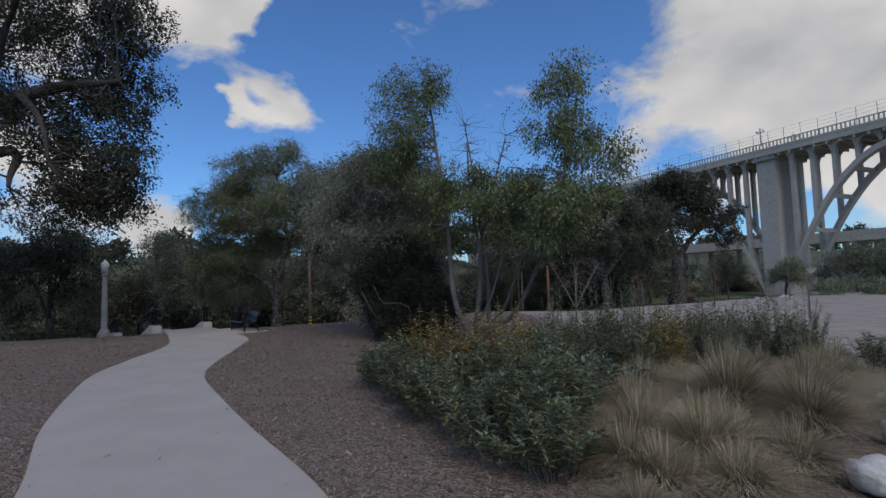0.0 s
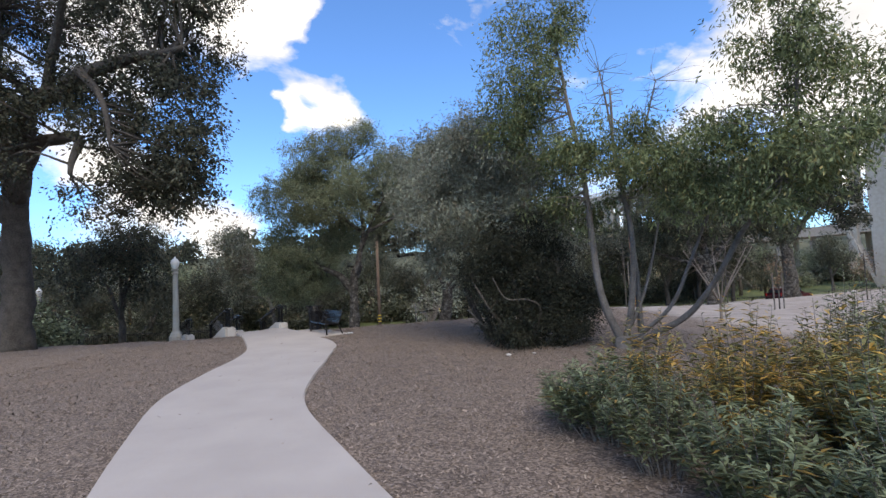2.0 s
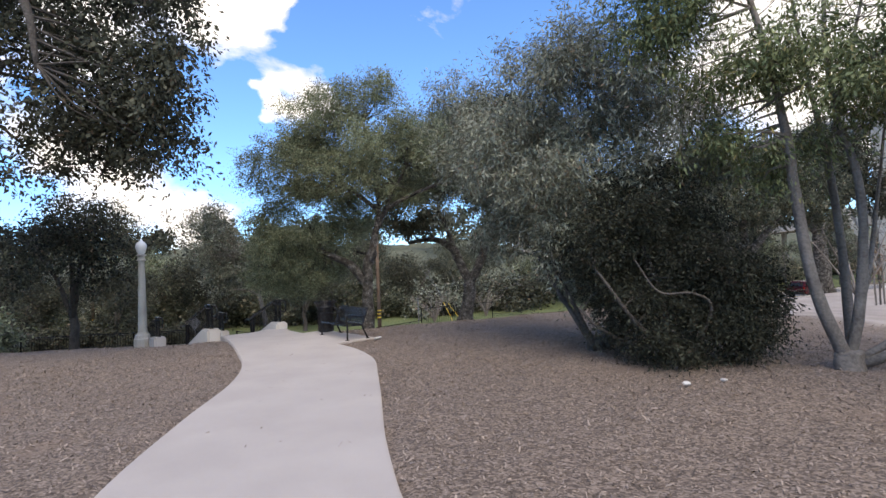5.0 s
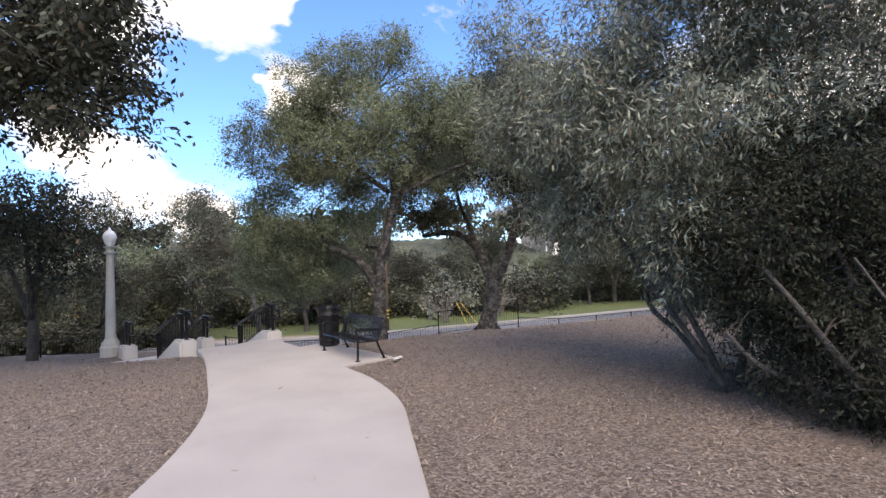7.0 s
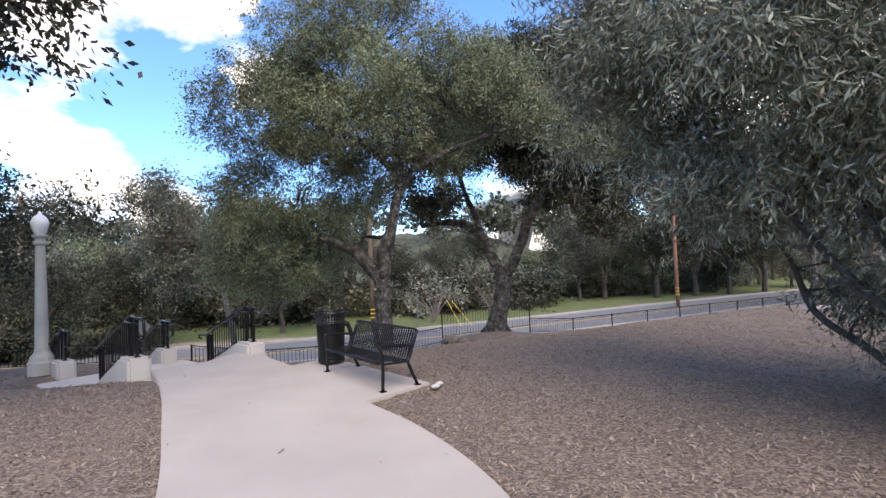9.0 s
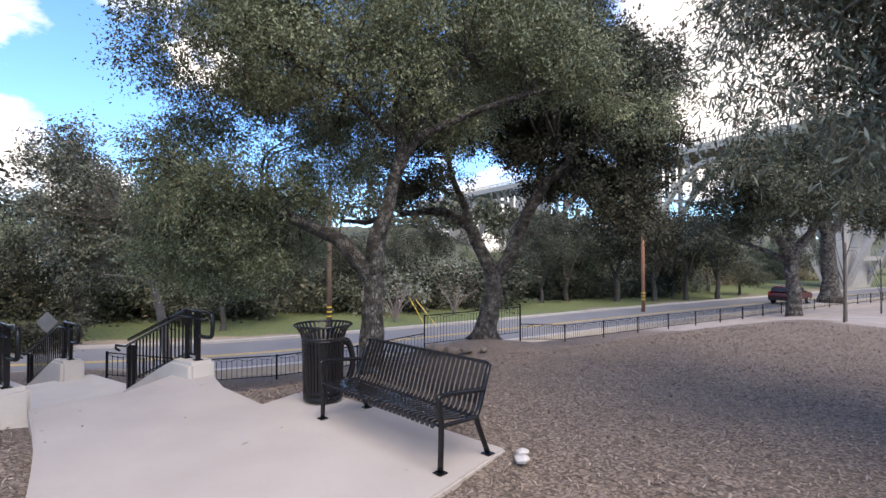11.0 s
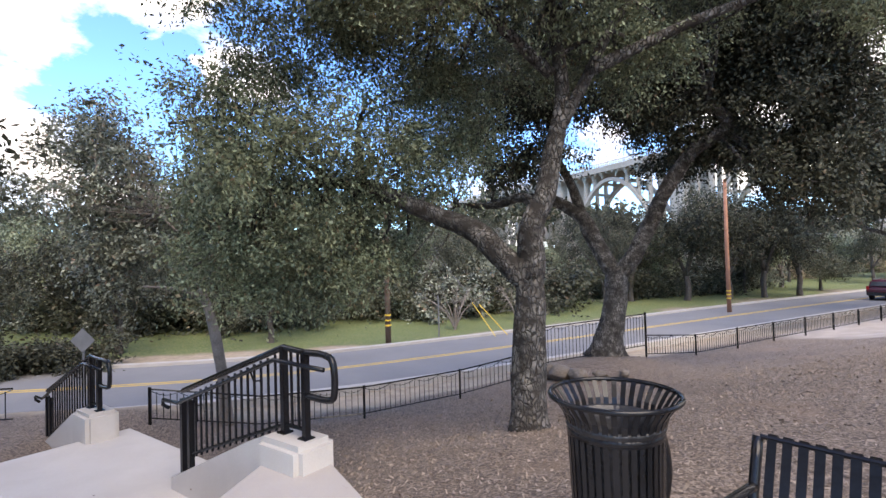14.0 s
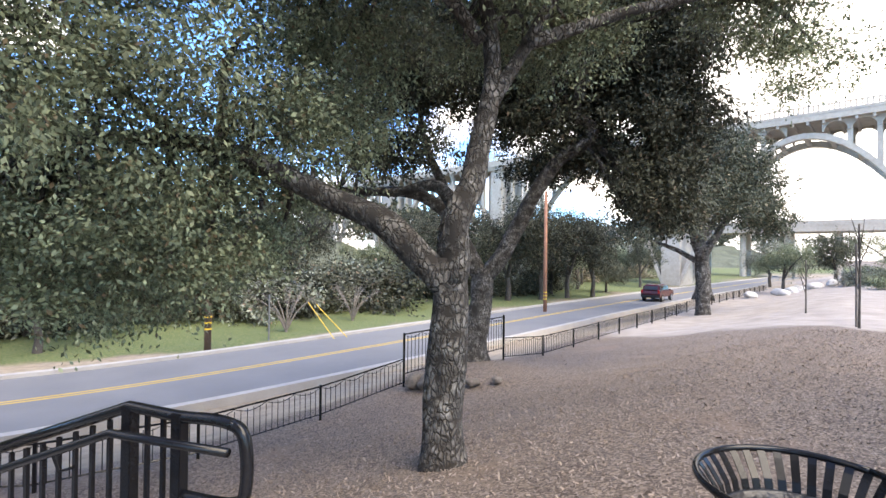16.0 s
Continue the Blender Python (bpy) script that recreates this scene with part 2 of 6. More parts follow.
ASPHALT = mottled("asphalt", (0.13, 0.13, 0.135), (0.18, 0.178, 0.178), 0.5, 90, 0.9, bump=0.25)
KERB = mottled("kerb_concrete", (0.30, 0.28, 0.26), (0.40, 0.38, 0.35), 1.5, 60, 0.9, bump=0.15)
YELLOW = mottled("road_yellow", (0.42, 0.27, 0.05), (0.55, 0.37, 0.09), 2, 50, 0.8, bump=0.1)
STONE = mottled("pale_boulder", (0.34, 0.32, 0.30), (0.58, 0.56, 0.54), 3, 20, 0.9, bump=0.6, bump_scale=0.02)
ROCK = mottled("brown_rock", (0.09, 0.075, 0.062), (0.2, 0.17, 0.145), 4, 20, 0.9, bump=0.6, bump_scale=0.02)
BRIDGE = mottled("bridge_concrete", (0.36, 0.32, 0.27), (0.5, 0.455, 0.39), 0.15, 2.2, 0.9, bump=0.1)
LAMP_STONE = mottled("lamp_concrete", (0.30, 0.29, 0.265), (0.44, 0.43, 0.40), 2, 90, 0.85, bump=0.2)
POLE = mottled("pole_wood", (0.07, 0.045, 0.03), (0.16, 0.11, 0.075), 3, 40, 0.9, bump=0.4)
POLE_RED = mottled("pole_wood_red", (0.22, 0.10, 0.06), (0.34, 0.17, 0.11), 3, 40, 0.9, bump=0.3)
BAND = mottled("reflective_band", (0.55, 0.36, 0.03), (0.7, 0.48, 0.06), 3, 40, 0.5, bump=0.0)
GREY_METAL = mottled("sign_back", (0.13, 0.135, 0.14), (0.2, 0.205, 0.21), 4, 60, 0.5, 0.4, bump=0.05)
CAR_RED = mottled("car_paint_red", (0.06, 0.008, 0.012), (0.08, 0.01, 0.014), 2, 90, 0.22, bump=0.0)
TYRE = mottled("tyre", (0.012, 0.012, 0.012), (0.025, 0.025, 0.025), 6, 60, 0.8, bump=0.2)
CHROME = mottled("alloy", (0.5, 0.5, 0.5), (0.62, 0.62, 0.62), 6, 60, 0.3, 0.9, bump=0.0)
CAR_GLASS = mottled("car_glass", (0.02, 0.022, 0.024), (0.03, 0.032, 0.034), 2, 60, 0.06, bump=0.0)
TAIL_RED = mottled("tail_lamp", (0.35, 0.01, 0.01), (0.4, 0.02, 0.02), 2, 60, 0.2, bump=0.0)
GLOBE = mottled("opal_glass", (0.78, 0.78, 0.76), (0.84, 0.84, 0.82), 2, 60, 0.25, bump=0.0)
GLOBE.node_tree.nodes["Principled BSDF"].inputs["Subsurface Weight"].default_value = 0.8
GLOBE.node_tree.nodes["Principled BSDF"].inputs["Subsurface Radius"].default_value = (0.3, 0.3, 0.3)
HILL = mottled("hill_woods", (0.05, 0.06, 0.04), (0.13, 0.135, 0.09), 0.12, 1.2, 1.0, bump=0.5)


def ground_material():
    """Mulch near the path, pale dirt on the open lot, bare verge and a lawn beyond the road, parted by the fence line."""
    mat = bpy.data.materials.new("park_ground")
    N, L = nodes_of(mat)
    out, bs = N.new("ShaderNodeOutputMaterial"), N.new("ShaderNodeBsdfPrincipled")
    L.new(bs.outputs[0], out.inputs[0])
    bs.inputs["Roughness"].default_value = 0.95
    pos = N.new("ShaderNodeNewGeometry").outputs["Position"]

    def noise_of(scale, detail=4, distort=0.0):
        n = N.new("ShaderNodeTexNoise")
        n.inputs["Scale"].default_value, n.inputs["Detail"].default_value, n.inputs["Distortion"].default_value = scale, detail, distort
        L.new(pos, n.inputs["Vector"])
        return n.outputs["Fac"]

    def ramp_of(fac, stops):
        r = N.new("ShaderNodeValToRGB")
        for e in stops[2:]:
            r.color_ramp.elements.new(e[0])
        for el_, (p_, c) in zip(r.color_ramp.elements, sorted(stops, key=lambda e: e[0])):
            el_.position, el_.color = p_, (*c, 1)
        L.new(fac, r.inputs["Fac"])
        return r.outputs["Color"]

    def mask(attr, low, high):
        a = N.new("ShaderNodeAttribute")
        a.attribute_name = attr
        n = N.new("ShaderNodeMath")
        n.operation = "MULTIPLY_ADD"
        n.inputs[1].default_value = (high - low) * 1.6
        L.new(noise_of(0.9, 5), n.inputs[0])
        L.new(a.outputs["Fac"], n.inputs[2])
        m = N.new("ShaderNodeMapRange")
        shift = (high - low) * 0.8
        m.inputs["From Min"].default_value, m.inputs["From Max"].default_value = low + shift, high + shift
        L.new(n.outputs[0], m.inputs["Value"])
        return m.outputs[0]

    def mixed(fac, a, b):
        m = N.new("ShaderNodeMix")
        m.data_type = "RGBA"
        L.new(fac, m.inputs["Factor"])
        L.new(a, m.inputs["A"])
        L.new(b, m.inputs["B"])
        return m.outputs["Result"]

    chips = N.new("ShaderNodeTexVoronoi")
    chips.inputs["Scale"].default_value = 44
    chips.inputs["Randomness"].default_value = 1.0
    warp = N.new("ShaderNodeMapping")
    warp.inputs["Scale"].default_value = (1.0, 1.15, 1.0)
    L.new(pos, warp.inputs["Vector"])
    L.new(warp.outputs[0], chips.inputs["Vector"])
    chip = N.new("ShaderNodeSeparateColor")
    L.new(chips.outputs["Color"], chip.inputs[0])
    mulch = ramp_of(chip.outputs["Red"], [(0.0, (0.06, 0.045, 0.037)), (1.0, (0.27, 0.215, 0.175)), (0.55, (0.15, 0.115, 0.092))])
    bare = ramp_of(noise_of(22, 6), [(0.3, (0.13, 0.092, 0.07)), (0.7, (0.24, 0.18, 0.14))])
    lot = ramp_of(noise_of(1.3, 8), [(0.3, (0.25, 0.215, 0.19)), (0.7, (0.36, 0.318, 0.285))])
    verge = ramp_of(noise_of(3, 6), [(0.3, (0.22, 0.175, 0.13)), (0.7, (0.34, 0.28, 0.21))])
    lawn = ramp_of(noise_of(9, 8), [(0.3, (0.06, 0.088, 0.028)), (0.72, (0.19, 0.18, 0.085)), (0.52, (0.11, 0.14, 0.048))])
    scuff = N.new("ShaderNodeMapRange")
    scuff.inputs["From Min"].default_value, scuff.inputs["From Max"].default_value = 0.62, 0.72
    L.new(noise_of(0.55, 5), scuff.inputs["Value"])
    c = mixed(scuff.outputs[0], mulch, bare)
    c = mixed(mask("lot", 0.35, 0.65), c, lot)
    c = mixed(mask("verge", 0.3, 0.7), c, verge)
    c = mixed(mask("lawn", 0.3, 0.7), c, lawn)
    L.new(c, bs.inputs["Base Color"])
    bp = N.new("ShaderNodeBump")
    bp.inputs["Strength"].default_value = 0.7
    bp.inputs["Distance"].default_value = 0.01
    L.new(chip.outputs["Green"], bp.inputs["Height"])
    L.new(bp.outputs[0], bs.inputs["Normal"])
    return mat


# ---- mesh helpers ----
class Shape:
    """Collects boxes, tubes and turned forms into one mesh."""

    def __init__(self):
        self.verts, self.faces = [], []

    def add(self, verts, faces):
        o = len(self.verts)
        self.verts += [tuple(v) for v in verts]
        self.faces += [tuple(i + o for i in f) for f in faces]
        return self

    def box(self, size, m=None, bevel=0.0):
        bm = bmesh.new()
        bmesh.ops.create_cube(bm, size=1)
        for v in bm.verts:
            v.co = Vector((v.co.x * size[0], v.co.y * size[1], v.co.z * size[2]))
        if bevel:
            bmesh.ops.bevel(bm, geom=bm.edges[:], offset=bevel, segments=2, affect="EDGES")
        return self.bm(bm, m)

    def bm(self, bm, m=None):
        m = m or Matrix()
        bm.verts.index_update()
        self.add([m @ v.co for v in bm.verts], [[v.index for v in f.verts] for f in bm.faces])
        bm.free()
        return self

    def tube(self, points, radii, n=8, rough=0.0, seed=0):
        points = [Vector(p) for p in points]
        if not isinstance(radii, (list, tuple)):
            radii = [radii] * len(points)
        verts, faces = [], []
        side = None
        for i, p in enumerate(points):
            d = (points[min(i + 1, len(points) - 1)] - points[max(i - 1, 0)]).normalized()
            if side is None:
                side = d.orthogonal().normalized()
            side = (side - d * side.dot(d)).normalized()
            up = d.cross(side)
            for k in range(n):
                a = 2 * math.pi * k / n
                r = radii[i]
                if rough:
                    r *= 1 + rough * noise.noise(p * 1.9 + Vector((math.cos(a) * 1.3, math.sin(a) * 1.3, seed)))
                verts.append(p + (side * math.cos(a) + up * math.sin(a)) * r)
        for i in range(len(points) - 1):
            for k in range(n):
                faces.append((i * n + k, i * n + (k + 1) % n, (i + 1) * n + (k + 1) % n, (i + 1) * n + k))
        faces.append(tuple(range(n))[::-1])
        faces.append(tuple((len(points) - 1) * n + k for k in range(n)))
        return self.add(verts, faces)

    def turned(self, profile, n=24, m=None):
        m = m or Matrix()
        verts, faces = [], []
        for r, z in profile:
            for k in range(n):
                a = 2 * math.pi * k / n
                verts.append(m @ Vector((r * math.cos(a), r * math.sin(a), z)))
        for i in range(len(profile) - 1):
            for k in range(n):
                faces.append((i * n + k, i * n + (k + 1) % n, (i + 1) * n + (k + 1) % n, (i + 1) * n + k))
        return self.add(verts, faces)

    def mesh(self, name, smooth=False):
        me = bpy.data.meshes.new(name)
        me.from_pydata(self.verts, [], self.faces)
        if smooth:
            me.polygons.foreach_set("use_smooth", [True] * len(me.polygons))
        me.update()
        return me


def part(name, shape, mat, parent=None, label="", smooth=False):
    """One mesh object, under its thing where there is one."""
    me = shape.mesh(name, smooth) if isinstance(shape, Shape) else shape
    me.materials.append(mat) if not me.materials else None
    ob = new(name, me)
    if parent:
        ob.parent = parent
    if label:
        tagged(ob, label)
    return ob


def thing(name, m, label, category, group="", kind=""):
    ob = new(name)
    ob.empty_display_size = 0.2
    ob.matrix_world = m
    return tagged(ob, label, category, group, kind)


def smooth_line(points, per=6):
    """A Catmull-Rom line through the points."""
    pts = [Vector(p) for p in points]
    pts = [pts[0] * 2 - pts[1]] + pts + [pts[-1] * 2 - pts[-2]]
    out = []
    for i in range(1, len(pts) - 2):
        a, b, c, d = pts[i - 1:i + 3]
        for k in range(per):
            t = k / per
            out.append(0.5 * (2 * b + (c - a) * t + (2 * a - 5 * b + 4 * c - d) * t * t + (3 * b - a - 3 * c + d) * t ** 3))
    return out + [pts[-2]]


def ease(x, a, b):
    t = np.clip((np.asarray(x, float) - a) / (b - a), 0, 1)
    return t * t * (3 - 2 * t)


# ---- lie of the land ----
FENCE_X = np.array([-120.0, -25, -18.2, -15.6, -12.2, -10.2, -8.2, -4.7, -2.5, 18.0, 40.0, 130.0])
FENCE_Y = np.array([21.0, 26.6, 27.4, 27.8, 28.6, 29.8, 30.9, 32.6, 33.7, 45.0, 56.0, 98.0])


def fence_y(x):
    return np.interp(x, FENCE_X, FENCE_Y)


def land(x, y):
    """The height of the ground."""
    x, y = np.asarray(x, float), np.asarray(y, float)
    v = (y - fence_y(x)) * 0.92
    z = -1.5 * (1 - 0.32 * ease(x, -14.5, -17.0) * ease(v, 4.0, 1.0)) * ease(v, -8.5, 0.6) - 1.18 * ease(v, 0.2, 5.6)
    z = z + 1.5 * ease(v, 13.5, 60)
    z = z - 0.35 * ease(x, 1.5, 9) * ease(v, 2, -6)
    mound = np.exp(-((x + 6.3) ** 2 + (y - 31.6) ** 2) / 4.0)
    z = z + 0.5 * mound
    z = z - 0.9 * ease(x, -11.6, -13.2) * ease(x, -17.3, -15.6) * ease(y, 21.5, 23.5) * ease(v, 0, -4)
    return z


def at(x, y, lift=0.0):
    return Vector((x, y, float(land(x, y)) + lift))


# ---- ground, path, road ----
PATH_LEFT = [(-2.9, -6.0), (-2.75, -2.5), (-2.9, 0.5), (-3.3, 2.6), (-4.05, 4.2), (-5.55, 6.2), (-6.86, 8.3), (-7.94, 10.3), (-8.6, 12.5), (-9.05, 14.4), (-9.7, 16.1), (-10.8, 17.95), (-11.95, 19.75), (-13.0, 21.14)]
PATH_RIGHT = [(-0.2, -6.0), (-0.1, -2.5), (-0.25, 0.5), (-0.6, 2.6), (-1.25, 4.1), (-2.75, 6.15), (-3.92, 7.8), (-5.24, 9.8), (-5.87, 11.5), (-6.4, 13.6), (-6.76, 15.0), (-7.15, 16.4), (-7.8, 17.65), (-8.6, 18.7)]
left_edge, right_edge = smooth_line([(*p, 0) for p in PATH_LEFT]), smooth_line([(*p, 0) for p in PATH_RIGHT])
LY, LX = np.array([p.y for p in left_edge]), np.array([p.x for p in left_edge])
RY, RX = np.array([p.y for p in right_edge]), np.array([p.x for p in right_edge])


def on_path(x, y, margin=0.0):
    inside = (x > np.interp(y, LY, LX) - margin) & (x < np.interp(y, RY, RX) + margin) & (y < 18.85)
    return inside | ((x > -13.8) & (x < -7.75) & (y >= 18.8) & (y < 24) & (x > np.interp(y, [18.8, 21.9, 24], [-11.3, -13.75, -12.2]) - margin)
                     & (x < np.interp(y, [18.8, 19.8, 21.2, 21.8, 24], [-8.66, -7.8, -9.4, -11.0, -12.2]) + margin))


def make_ground():
    xs = np.concatenate([[-2500, -900, -400, -200, -120, -80, -60, -45, -36], np.arange(-30, 16.1, 0.35), [18, 21, 25, 30, 37, 45, 60, 80, 120, 200, 400, 900, 2500]])
    ys = np.concatenate([[-2500, -900, -300, -120, -60, -30, -16], np.arange(-9, 50.1, 0.35), [52, 55, 60, 66, 74, 85, 100, 130, 180, 300, 600, 1200, 2500]])
    X, Y = np.meshgrid(xs, ys)
    Z = land(X, Y)
    rough = 0.035 * np.sin(X * 1.7 + np.sin(Y * 1.3)) * np.sin(Y * 2.1 + 0.6 * np.sin(X)) - 0.035
    calm = np.where(on_path(X, Y, 0.5), 0.3, 1.0)
    Z = Z + rough * calm
    Z = np.where(on_path(X, Y, -0.15), np.minimum(Z, -0.12), Z)
    n, m = X.shape
    me = bpy.data.meshes.new("ground")
    idx = np.arange(n * m).reshape(n, m)
    quads = np.stack([idx[:-1, :-1], idx[:-1, 1:], idx[1:, 1:], idx[1:, :-1]], -1).reshape(-1, 4)
    fast_mesh(me, np.stack([X, Y, Z], -1).reshape(-1, 3), quads)
    v = (Y - fence_y(X)) * 0.92
    masks = {"lot": ease(X + 0.15 * (Y - 16), 2.4, 8.0) * ease(Y, 11, 15) * (v < 2) + ease(X, 9, 15) * (v < 1),
             "verge": ease(v, 0.2, 1.5) * ease(v, 18, 13.5), "lawn": ease(v, 14.0, 16.5) * ease(v, 55, 45)}
    for key, value in masks.items():
        me.attributes.new(key, "FLOAT", "POINT").data.foreach_set("value", np.clip(value, 0, 1).reshape(-1).astype(np.float32))
    me.polygons.foreach_set("use_smooth", np.ones(len(quads), bool))
    return tagged(part("ground", me, ground_material()), "brown wood-chip mulch ground sloping down to the road", "ground", kind="structure")


def fast_mesh(me, verts, quads):
    me.vertices.add(len(verts))
    me.vertices.foreach_set("co", np.ascontiguousarray(verts, np.float32).reshape(-1))
    me.loops.add(quads.size)
    me.loops.foreach_set("vertex_index", np.ascontiguousarray(quads, np.int32).reshape(-1))
    me.polygons.add(len(quads))
    me.polygons.foreach_set("loop_start", np.arange(0, quads.size, 4, dtype=np.int32))
    me.polygons.foreach_set("loop_total", np.full(len(quads), 4, np.int32))
    me.update(calc_edges=True)
    return me


make_ground()


def slab(name, outline, top, depth, mat):
    """A flat slab with a rounded upper edge."""
    bm = bmesh.new()
    f = bm.faces.new([bm.verts.new((x, y, top)) for x, y in outline])
    if f.normal.z < 0:
        f.normal_flip()
    r = bmesh.ops.extrude_face_region(bm, geom=[f])
    for v in [e for e in r["geom"] if isinstance(e, bmesh.types.BMVert)]:
        v.co.z -= depth
    bmesh.ops.recalc_face_normals(bm, faces=bm.faces[:])
    edges = [e for e in bm.edges if all(abs(v.co.z - top) < 1e-4 for v in e.verts)]
    bmesh.ops.bevel(bm, geom=edges, offset=0.018, segments=2, affect="EDGES")
    bmesh.ops.triangulate(bm, faces=[f for f in bm.faces if len(f.verts) > 4])
    return part(name, Shape().bm(bm), mat)


outline = [(p.x, p.y) for p in left_edge] + [(-12.33, 21.8), (-12.12, 22.95), (-11.7, 22.9), (-11.15, 21.95), (-10.42, 21.14), (-9.95, 21.82), (-7.87, 19.6)] + [(p.x, p.y) for p in reversed(right_edge)]
tagged(slab("footpath", outline, 0.02, 0.75, CONCRETE), "smooth pale grey concrete footpath with a bench pad", "footpath", kind="structure")


def ribbon(name, offset_a, offset_b, lift, mat, label, category, x0=-90.0, x1=115.0, thick=0.12):
    """A strip along the road, between two distances beyond the fence line."""
    s = Shape()
    xs = np.linspace(x0, x1, 140)
    base = smooth_road(xs)
    tangent = np.gradient(base, xs)
    ln = np.sqrt(1 + tangent ** 2)
    rows = []
    for off in (offset_a, offset_b):
        px_, py_ = xs - tangent / ln * off, base + off / ln
        rows.append((px_, py_))
    verts, faces = [], []
    for i in range(len(xs)):
        for (px_, py_), low in ((rows[0], 0), (rows[1], 0), (rows[0], thick), (rows[1], thick)):
            verts.append((px_[i], py_[i], ROAD_Z + lift - low))
    for i in range(len(xs) - 1):
        a, b = i * 4, i * 4 + 4
        faces += [(a, b, b + 1, a + 1), (a + 2, b + 2, b, a), (a + 1, b + 1, b + 3, a + 3)]
    s.add(verts, faces)
    return tagged(part(name, s, mat), label, category, kind="structure")


def smooth_road(xs):
    k = np.arange(-9, 9.1, 1.0)
    w = np.exp(-k * k / 40)
    return sum(wi * fence_y(xs + ki) for wi, ki in zip(w, k)) / w.sum()


ROAD_Z = -2.57
ribbon("road", 6.1, 12.9, 0.0, ASPHALT, "worn pale grey two-lane asphalt road", "road", thick=0.3)
ribbon("kerb_near", 5.8, 6.1, 0.13, KERB, "concrete kerb along the road", "kerb", thick=0.4)
ribbon("kerb_far", 12.9, 13.25, 0.13, KERB, "concrete kerb beside the lawn", "kerb", thick=0.4)
ribbon("road_line", 9.35, 9.47, 0.004, YELLOW, "faded double yellow line on the road", "road marking", thick=0.003)
ribbon("road_line", 9.60, 9.72, 0.004, YELLOW, "faded double yellow line on the road", "road marking", thick=0.003)

# ---- stairs down to the road ----
STAIR_DOWN = Vector((-0.8, 0.6, 0)).normalized()
STAIR_SIDE = Vector((-STAIR_DOWN.y, STAIR_DOWN.x, 0)) * -1    # to the right-hand side going down


def make_stairs():
    flight = thing("concrete_stairs", Matrix.Translation((-12.75, 22.0, 0)), "two flights of pale concrete steps with a wide landing", "stairs", kind="structure")
    m0 = Matrix(((STAIR_SIDE.x, STAIR_DOWN.x, 0, 0), (STAIR_SIDE.y, STAIR_DOWN.y, 0, 0), (0, 0, 1, 0), (0, 0, 0, 1)))
    step = Shape().box((2.2, 0.40, 0.5), None, 0.012).mesh("step")
    step.materials.append(CONCRETE_PALE)
    s, z = -0.32, 0.02
    for i in range(16):
        z -= 0.165
        if i == 3:
            part("landing", Shape().box((3.2, 3.6, 0.5), m0 @ Matrix.Translation((0, s + 1.65, z - 0.25)), 0.015), CONCRETE_PALE, flight)
            s += 3.45
            continue
        ob = part("step", step, CONCRETE_PALE, flight)
        ob.matrix_local = m0 @ Matrix.Translation((0, s + 0.04, z - 0.25))
        s += 0.36
    part("lower_walk", Shape().box((2.7, 4.0, 0.4), m0 @ Matrix.Translation((0, s + 1.8, z - 0.35)), 0.015), CONCRETE_PALE, flight)


make_stairs()


